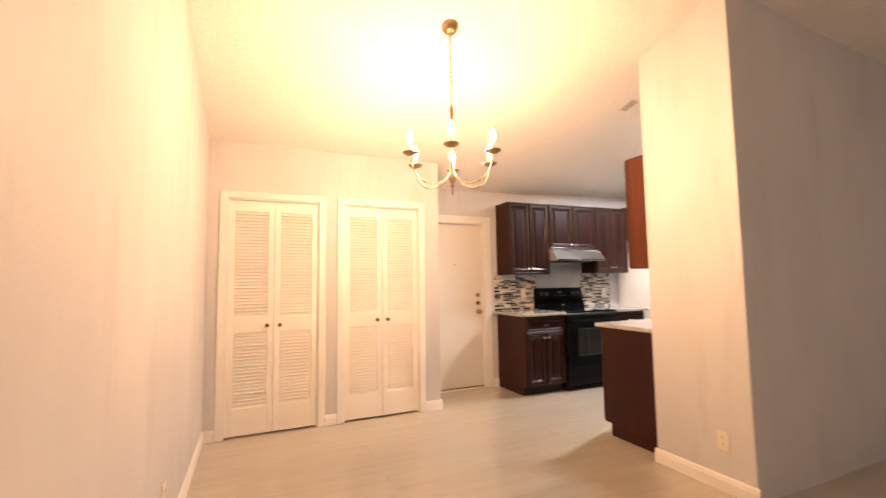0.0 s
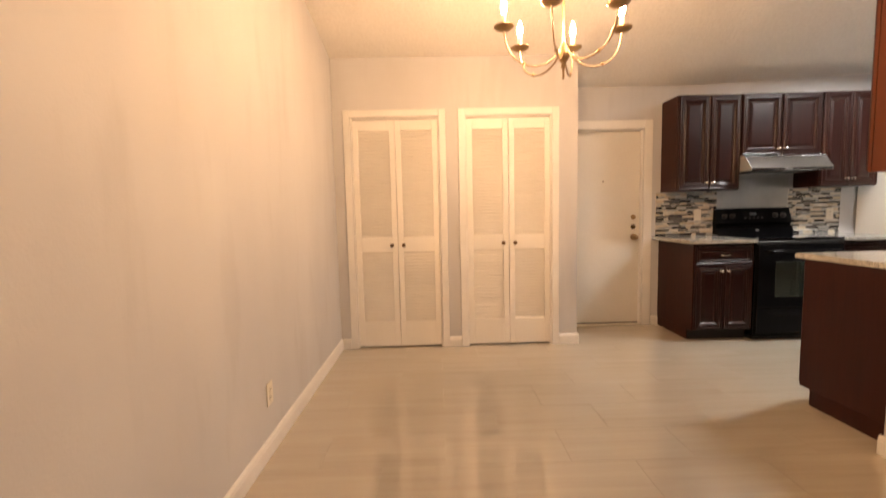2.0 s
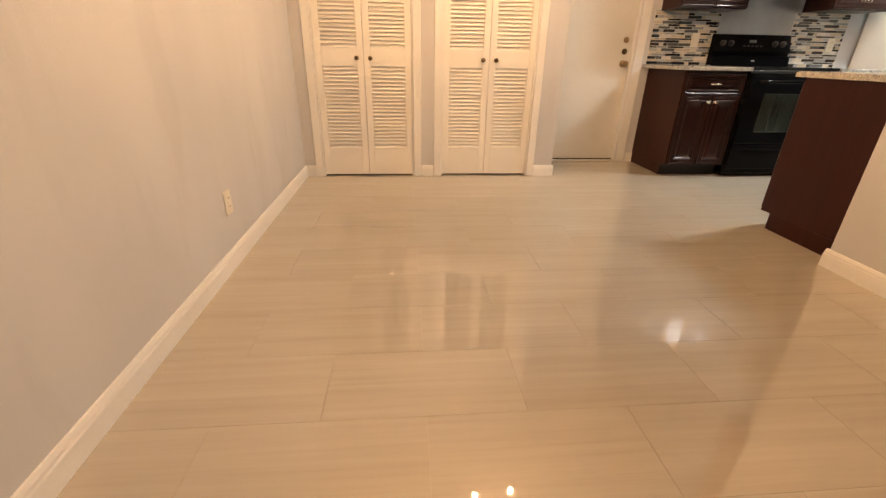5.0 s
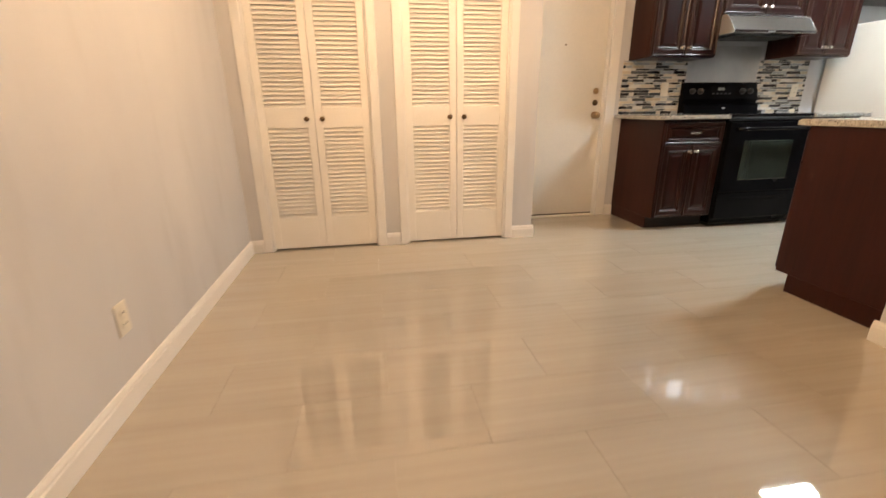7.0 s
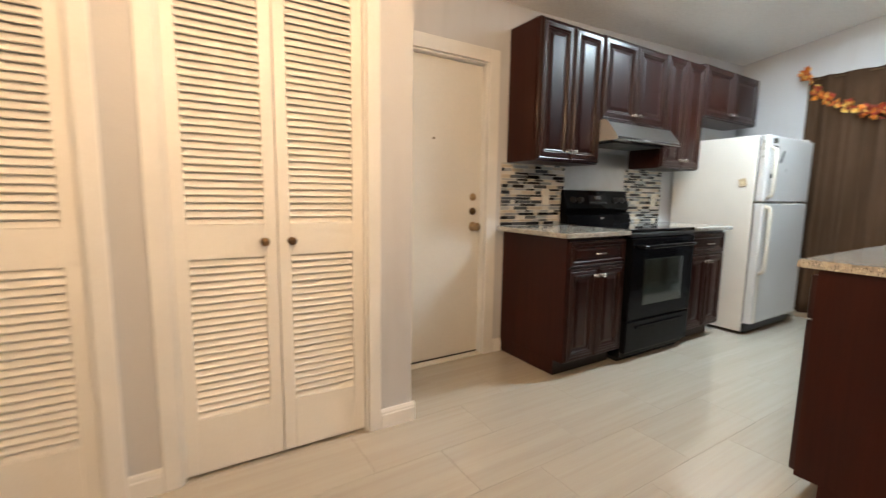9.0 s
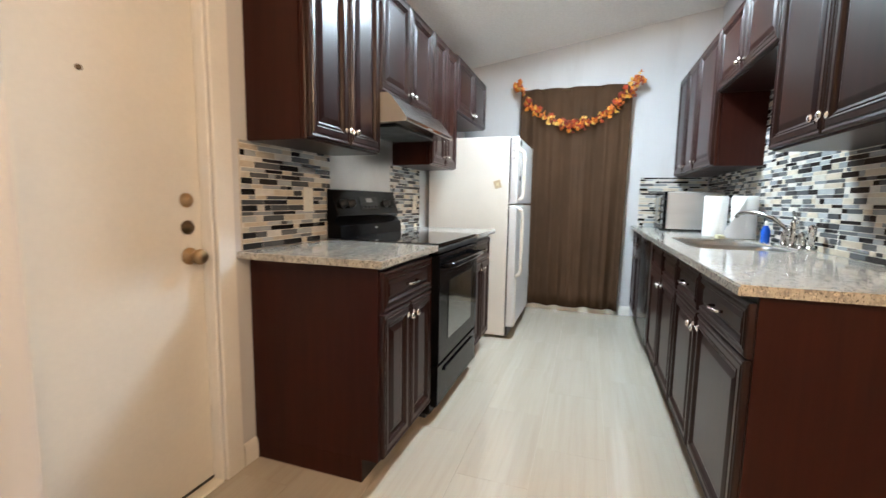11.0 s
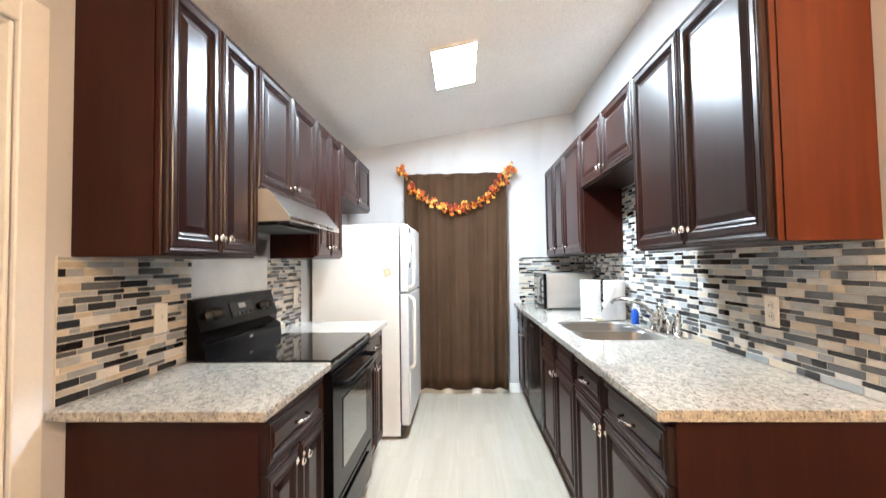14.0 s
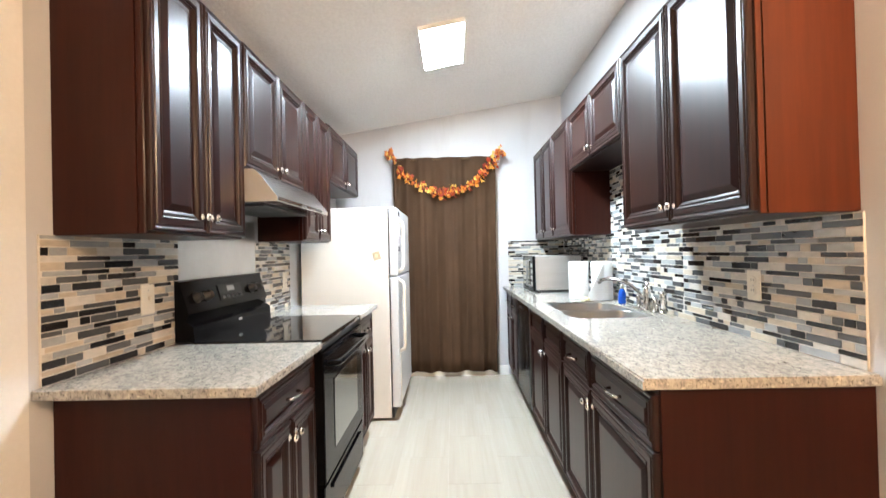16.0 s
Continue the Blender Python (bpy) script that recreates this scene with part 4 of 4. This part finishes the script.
def microwave():
    c = thing("microwave", pose(6.20, 3.66, COUNTER), "stainless steel countertop microwave with a bar handle", "microwave")
    w, d, h = 0.50, 0.40, 0.315
    part("case", box(0.0, w, 0.0, d, 0.014, h, 0.006), STEEL_SATIN, c, "brushed steel case")
    f = part("front", box(-0.001, w + 0.001, d + 0.0005, d + 0.024, 0.014, h, 0.004), BLACK, c, "black glass front")
    part("window", box(0.15, w - 0.03, d + 0.0245, d + 0.027, 0.05, h - 0.04, 0.001), OVEN_GLASS, f)
    part("handle", tube([(0.12, d + 0.022, 0.05), (0.12, d + 0.055, 0.06), (0.12, d + 0.055, h - 0.045), (0.12, d + 0.022, h - 0.035)], 0.008, 8), STEEL, f, "steel bar handle", smooth=True)
    for i in range(4):
        part("button", box(0.02, 0.09, d + 0.0245, d + 0.0265, 0.05 + i * 0.055, 0.085 + i * 0.055, 0.001), STEEL_FLAT, f)
    for x in (0.04, w - 0.04):
        for y in (0.04, d - 0.04):
            part("foot", lathe([(0.014, 0.0), (0.012, 0.0138)], 10), BLACK_MATTE, c, at=(x, y, 0))


microwave()


def towel_roll(x, y, r, h, label, loose):
    c = thing("paper_towel_roll", pose(x, y, COUNTER), label, "paper towels", "paper towel rolls")
    part("roll", lathe([(0.02, 0.004), (r, 0.004), (r + 0.001, 0.01), (r, h * 0.5), (r + 0.001, h - 0.006), (r - 0.004, h), (0.02, h)], 28), PAPER, c, smooth=True)
    part("core", lathe([(0.0195, 0.0), (0.0195, h + 0.001)], 14), PAPER_TAN, c, "cardboard core")
    if loose:
        bm = bmesh.new()
        cols = []
        for i in range(8):
            t = i / 7
            px, py = -r - 0.003 - 0.012 * math.sin(3 * t), 0.01 + 0.115 * t
            cols.append([bm.verts.new((px + o, py, z)) for o in (0.0, 0.0015) for z in (0.004, h * (0.97 - 0.80 * t))])
        for p, q in zip(cols, cols[1:]):
            for e in ((0, 1), (1, 3), (3, 2), (2, 0)):
                bm.faces.new((p[e[0]], p[e[1]], q[e[1]], q[e[0]]))
        bm.faces.new([cols[0][i] for i in (0, 1, 3, 2)])
        bm.faces.new([cols[-1][i] for i in (0, 1, 3, 2)])
        part("loose_sheet", bm, PAPER, c, "torn hanging sheet")


towel_roll(5.665, 3.846, 0.070, 0.275, "white paper towel roll standing beside the microwave", False)
towel_roll(5.56, 3.712, 0.072, 0.275, "white paper towel roll with a loose hanging sheet", True)


def soap():
    c = thing("soap_bottle", pose(5.325, 3.665, COUNTER), "small blue dish soap bottle beside the sink", "bottle")
    part("bottle", lathe([(0.022, 0.0), (0.024, 0.008), (0.024, 0.065), (0.018, 0.085), (0.010, 0.098)], 16), BLUE, c, smooth=True)
    part("cap", lathe([(0.010, 0.0985), (0.011, 0.115), (0.005, 0.128)], 12), PLATE, c, "pale cap", smooth=True)
    s = thing("sponge", pose(5.525, 3.835, COUNTER), "yellow sponge beside the paper towels", "sponge")
    part("pad", box(-0.045, 0.045, -0.03, 0.03, 0.0, 0.022, 0.006, segments=2), SPONGE, s)


soap()


# ---- entry door ----
def entry_door():
    x0, x1 = 2.803, 3.558
    y = Y_BACK + 0.045
    c = thing("entry_door", pose(x0, y, 0.012), "plain off-white entry door, closed, with three locks", "door")
    w = x1 - x0
    part("slab", box(0.0, w, 0.0, 0.042, 0.0, 1.972, 0.002), DOOR_WHITE, c)
    for z, nm in ((1.118, "deadbolt"), (1.020, "deadbolt")):
        part(nm, lathe([(0.026, 0.0), (0.026, 0.006), (0.019, 0.012), (0.013, 0.022), (0.010, 0.024)], 18, m=Matrix.Rotation(radians(90), 4, "X")), BRONZE if z < 1.05 else BRASS, c, "round deadbolt", (w - 0.062, -0.0005, z - 0.012), True)
    part("door_knob", lathe([(0.032, 0.0), (0.031, 0.006), (0.013, 0.012), (0.013, 0.028), (0.026, 0.040), (0.029, 0.055), (0.020, 0.068)], 18, m=Matrix.Rotation(radians(90), 4, "X")), BRASS, c, "round antique brass knob", (w - 0.058, -0.0005, 0.903), True)
    part("peephole", lathe([(0.008, 0.0), (0.008, 0.004), (0.005, 0.005)], 12, m=Matrix.Rotation(radians(90), 4, "X")), BRONZE, c, at=(w / 2, -0.0005, 1.475))
    part("sweep", box(0.002, w - 0.002, -0.006, -0.0005, 0.0, 0.010, 0.001), SLOT, c, "dark rubber sweep")
    joined_boxes("door_threshold", [(2.803, 3.558, Y_BACK - 0.01, Y_BACK + 0.10, -0.001, 0.011)], PLATE, "low metal threshold under the entry door", "threshold", 0.003)


entry_door()


# ---- curtain and garland ----
def curtain():
    c = thing("curtain", pose(X_FAR - 0.080, 4.845, 0.056), "long dark brown curtain hung flat against the wall", "curtain")
    w, h = 1.055, 2.206
    bm = bmesh.new()
    nx, nz = 96, 16
    rows = []
    for k, off in enumerate((0.0, 0.004)):
        g = []
        for j in range(nz + 1):
            t = j / nz
            col = []
            for i in range(nx + 1):
                u = i / nx
                amp = 0.031 * (1 - 0.45 * t)
                y = -w / 2 + w * u * 1.0
                y = y * (1.0 - 0.035 * (1 - t)) + 0.012 * (1 - t)
                x = -amp * (math.sin(2 * math.pi * (5.2 * u + 0.35 * math.sin(5 * u + 1.1))) + 0.45 * math.sin(2 * math.pi * (8.3 * u + 0.25 * math.sin(7 * u) + 0.2 * t)) + 0.15 * math.sin(2 * math.pi * (17 * u - 0.4 * t)))
                z = h * t + (0.004 * math.sin(9 * u) if j == 0 else 0)
                col.append(bm.verts.new((x + off, y, z)))
            g.append(col)
        rows.append(g)
    for g in rows:
        for j in range(nz):
            for i in range(nx):
                bm.faces.new((g[j][i], g[j][i + 1], g[j + 1][i + 1], g[j + 1][i]))
    a, b = rows
    for i in range(nx):
        for j in (0, nz):
            bm.faces.new((a[j][i], a[j][i + 1], b[j][i + 1], b[j][i]))
    for j in range(nz):
        for i in (0, nx):
            bm.faces.new((a[j][i], a[j + 1][i], b[j + 1][i], b[j][i]))
    part("cloth", bm, CURTAIN, c, smooth=True)
    part("rod", tube([(0.012, -w / 2, h - 0.02), (0.012, w / 2, h - 0.02)], 0.006, 8), BRONZE, c)
    for y in (-w / 2 + 0.02, w / 2 - 0.02):
        part("bracket", box(0.010, 0.0795, y - 0.006, y + 0.006, h - 0.03, h - 0.012), BRONZE, c)


curtain()
joined_boxes("doorway_sill", [(X_FAR - 0.034, X_FAR, 4.34, 5.36, -0.001, 0.052)], PLATE, "cream painted sill below the curtain", "sill", 0.003)


def leaf_mesh(colour, lobes):
    """A small curled leaf with pointed lobes and a thin edge."""
    bm = bmesh.new()
    n = 10
    top, low = [], []
    for i in range(n):
        a = 2 * math.pi * i / n
        r = 0.034 * (1.0 if i % 2 == 0 else lobes) * (1.15 if i == 0 else 1.0)
        z = 0.010 * math.sin(2 * a) + 0.008 * (r / 0.034)
        top.append(bm.verts.new((r * math.cos(a), r * math.sin(a), z)))
        low.append(bm.verts.new((r * math.cos(a), r * math.sin(a), z - 0.0012)))
    ct, cb = bm.verts.new((0, 0, 0.002)), bm.verts.new((0, 0, 0.0005))
    for i in range(n):
        j = (i + 1) % n
        bm.faces.new((ct, top[i], top[j]))
        bm.faces.new((cb, low[j], low[i]))
        bm.faces.new((top[i], low[i], low[j], top[j]))
    return mesh_of("leaf", bm, colour)


def garland():
    rnd = random.Random(7)
    c = thing("autumn_garland", pose(X_FAR - 0.125, 4.84, 2.265), "garland of orange, red and yellow autumn leaves", "garland")
    tones = [((0.50, 0.11, 0.012), (0.66, 0.18, 0.02)), ((0.34, 0.03, 0.010), (0.48, 0.06, 0.015)), ((0.72, 0.40, 0.06), (0.84, 0.54, 0.14)), ((0.20, 0.018, 0.010), (0.32, 0.04, 0.015)), ((0.74, 0.22, 0.02), (0.85, 0.32, 0.04))]
    mats = [mottled("autumn_leaf", a, b, 40.0, 120.0, 0.6, relief=0.3) for a, b in tones]
    meshes = [leaf_mesh(m, l) for m in mats for l in (0.45, 0.7)]
    half = 0.565
    def at(u):
        s = 2 * u - 1
        return Vector((0.0, s * half, 0.02 - 0.40 * (1 - abs(s) ** 2.0)))
    pts = [at(i / 40) for i in range(41)]
    part("stem", tube([(p.x + 0.006 * math.sin(i * 1.7), p.y, p.z + 0.004 * math.cos(i * 2.1)) for i, p in enumerate(pts)], 0.004, 6), BRONZE, c)
    for i in range(290):
        u = rnd.random()
        if i < 60:
            u = rnd.choice((0.0, 1.0)) + rnd.uniform(-0.02, 0.02)
        p = at(min(max(u, 0), 1)) + Vector((rnd.uniform(-0.05, 0.02), rnd.gauss(0, 0.018), rnd.gauss(0, 0.026)))
        o = part("leaf", rnd.choice(meshes), None, c, "", p)
        o.rotation_euler = (rnd.uniform(-0.9, 0.9), -1.57 + rnd.uniform(-0.9, 0.9), rnd.uniform(0, 6.28))
        s = rnd.uniform(0.5, 0.92)
        o.scale = (s, s, s)


garland()


# ---- outlets, switches, vent ----
def outlet(m, label, switch=False):
    """A cover plate that faces -y, with its face at y = 0."""
    c = thing("wall_outlet" if not switch else "light_switch", m, label, "outlet" if not switch else "switch", "wall plates")
    part("plate", box(-0.036, 0.036, -0.006, 0.0, -0.058, 0.058, 0.003, segments=2), PLATE, c)
    if switch:
        part("toggle", box(-0.005, 0.005, -0.017, -0.0062, -0.004, 0.014, 0.002), PLATE, c)
    else:
        for z in (-0.020, 0.020):
            s = part("socket", lathe([(0.0165, 0.0), (0.0165, 0.002), (0.015, 0.003)], 16, m=Matrix.Rotation(radians(90), 4, "X")), PLATE, c, at=(0, -0.0062, z))
            for x in (-0.006, 0.006):
                part("slot", box(x - 0.001, x + 0.001, -0.0042, -0.0032, -0.003, 0.006), SLOT, s)
    part("screw", lathe([(0.0025, 0.0), (0.002, 0.001)], 8, m=Matrix.Rotation(radians(90), 4, "X")), STEEL_FLAT, c, at=(0, -0.0062, 0.0 if not switch else 0.035))


TILE_FACE = 0.010
outlet(pose(4.127, Y_BACK - TILE_FACE, 1.125), "ivory switch plate in the mosaic splashback", True)
outlet(pose(5.490, Y_BACK - TILE_FACE, 1.110), "ivory wall outlet in the mosaic splashback")
outlet(pose(4.150, Y_RIGHT + TILE_FACE, 1.125, 0, 0, 180), "ivory duplex outlet in the mosaic splashback")
outlet(pose(X_LEFT + 0.001, 3.803, 0.310, 0, 0, 90), "ivory duplex outlet low on the dining wall")
outlet(pose(X_STUB - 0.001, 3.135, 0.300, 0, 0, -90), "ivory duplex outlet low on the wall end")


def vent():
    x, y = 3.99, 4.06
    slope = math.degrees(math.atan((ceil_z(x, y - 0.5) - ceil_z(x, y + 0.5))))
    c = thing("ceiling_vent", pose(x, y, ceil_z(x, y) - 0.002, -slope), "white slatted ceiling air vent", "vent")
    bm = bmesh.new()
    for q in ((-0.055, 0.055, -0.085, -0.075), (-0.055, 0.055, 0.075, 0.085), (-0.055, -0.045, -0.075, 0.075), (0.045, 0.055, -0.075, 0.075)):
        box(*q, -0.010, 0.0, 0.002, bm)
    part("frame", bm, TRIM, c)
    # Flat dark plate: the shade inside the vent put into its colour.
    part("backing", box(-0.045, 0.045, -0.075, 0.075, -0.0015, 0.0), SLOT, c, "dark plate standing for the shade behind the slats")
    bm = box(-0.0010, 0.0010, -0.074, 0.074, -0.004, 0.004)
    bmesh.ops.rotate(bm, verts=bm.verts[:], cent=(0, 0, 0), matrix=Matrix.Rotation(radians(40), 3, "Y"))
    slat = mesh_of("vent_slat", bm, TRIM)
    for i in range(7):
        part("slat", slat, None, c, "", (-0.038 + 0.0125 * i, 0, -0.0065))


vent()


# ---- mosaic splashbacks ----
def mosaic_strips(width, z0, z1, seed, share):
    """Rows of strips over a width: (x, z, length, height, tone). No strip repeats the tone of the one before it or of the one below it."""
    rnd = random.Random(seed)
    out, z, k, below = [], z0, 0, []
    while z < z1 - 0.006:
        h = min((0.0272, 0.0178, 0.0272, 0.0225, 0.0178)[k % 5], z1 - z)
        x, last, row = -rnd.uniform(0.0, 0.08), None, []
        while x < width:
            n = rnd.choice((0.040, 0.062, 0.090, 0.112, 0.132, 0.152))
            under = {q[2] for q in below if q[0] < x + n * 0.7 and q[1] > x + n * 0.3}
            tone = rnd.choices(range(5), share)[0]
            for _ in range(6):
                if tone != last and tone not in under:
                    break
                tone = rnd.choices(range(5), share)[0]
            a, b = max(x, 0.0), min(x + n, width)
            if b - a > 0.012:
                out.append((a, z, b - a, h, tone))
            row.append((x, x + n, tone))
            last = tone
            x += n
        z, k, below = z + h, k + 1, row
    return out


def splash(name, m, areas, label, near, seed, share):
    """A grout bed with slightly proud strips, on a wall that faces -y. areas: (x0, x1, z0, z1). near(x): whether strips there are pieces of their own."""
    bed = bmesh.new()
    for x0, x1, z0, z1 in areas:
        box(x0, x1, -0.0065, -0.0005, z0, z1, bm=bed)
    c = new(name, mesh_of(name, bed, GROUT_WALL))
    c.matrix_basis = m
    tagged(c, label, "splashback", kind="structure")
    shapes, rest, count = {}, {}, 0
    for n, (x0, x1, z0, z1) in enumerate(areas):
        for x, z, w, h, tone in mosaic_strips(x1 - x0, z0, z1, seed + n, share):
            ww, hh = w - 0.0032, h - 0.0032
            if near(x0 + x) and count < 300:
                key = (round(ww, 3), round(hh, 4), tone)
                if key not in shapes:
                    shapes[key] = mesh_of("tile", box(0, key[0], -0.0080, -0.006, 0, key[1], 0.0006), MOSAIC[tone])
                part("tile", shapes[key], None, c, "", (x0 + x + 0.0016, -0.0003 * ((count * 7) % 4), z + 0.0016))
                count += 1
            else:
                rest.setdefault(tone, bmesh.new())
                box(x0 + x + 0.0016, x0 + x + 0.0016 + ww, -0.0080, -0.006, z + 0.0016, z + 0.0016 + hh, bm=rest[tone])
    for tone, bm in rest.items():
        tagged(part("tile_field", bm, MOSAIC[tone], c, "mosaic strips further along the wall"), kind="stuff")


splash("splashback_north", pose(0, Y_BACK, 0), [(3.700, 4.325, COUNTER + 0.001, 1.362), (5.056, 5.600, COUNTER + 0.001, 1.376)], "mosaic splashback of black, grey, blue and beige strips", lambda x: x < 4.5, 3, (27, 23, 22, 21, 7))
splash("splashback_south", pose(0, Y_RIGHT, 0, 0, 0, 180), [(-4.657, -3.715, COUNTER + 0.001, 1.369), (-5.615, -4.657, COUNTER + 0.001, 1.849), (-6.920, -5.615, COUNTER + 0.001, 1.384)], "mosaic splashback of black, grey, blue and beige strips", lambda x: x > -4.60, 11, (22, 25, 30, 13, 10))
splash("splashback_east", pose(X_FAR, 0, 0, 0, 0, -90), [(-4.200, -Y_RIGHT - 0.012, COUNTER + 0.001, 1.384)], "mosaic splashback of black, grey, blue and beige strips", lambda x: False, 23, (20, 18, 30, 14, 18))


# ---- floor tiles ----
def floor_tiles():
    meshes = {}
    row, y0 = 0, 2.733 - 0.3 * 15
    while y0 < Y_BACK + 0.02:
        off = 1.186 if row % 2 == 1 else 0.883
        i = -2
        while True:
            a = off + 0.61 * i
            i += 1
            lo, hi = max(a, X_LEFT), min(a + 0.61, X_FAR)
            if a > X_FAR:
                break
            ya, yb = max(y0, Y_SOUTH), min(y0 + 0.3, Y_BACK + 0.10)
            if hi - lo < 0.02 or yb - ya < 0.02:
                continue
            if ya > Y_CLOSET + 0.2 and hi < X_CORNER:
                continue
            key = (round(hi - lo - 0.0010, 4), round(yb - ya - 0.0010, 4))
            if key not in meshes:
                meshes[key] = mesh_of("tile", box(0, key[0], 0, key[1], -0.010, 0.0), FLOOR)
            part("tile", meshes[key], None, floor, "", (lo + 0.0005, ya + 0.0005, 0))
        y0, row = y0 + 0.3, row + 1


floor_tiles()
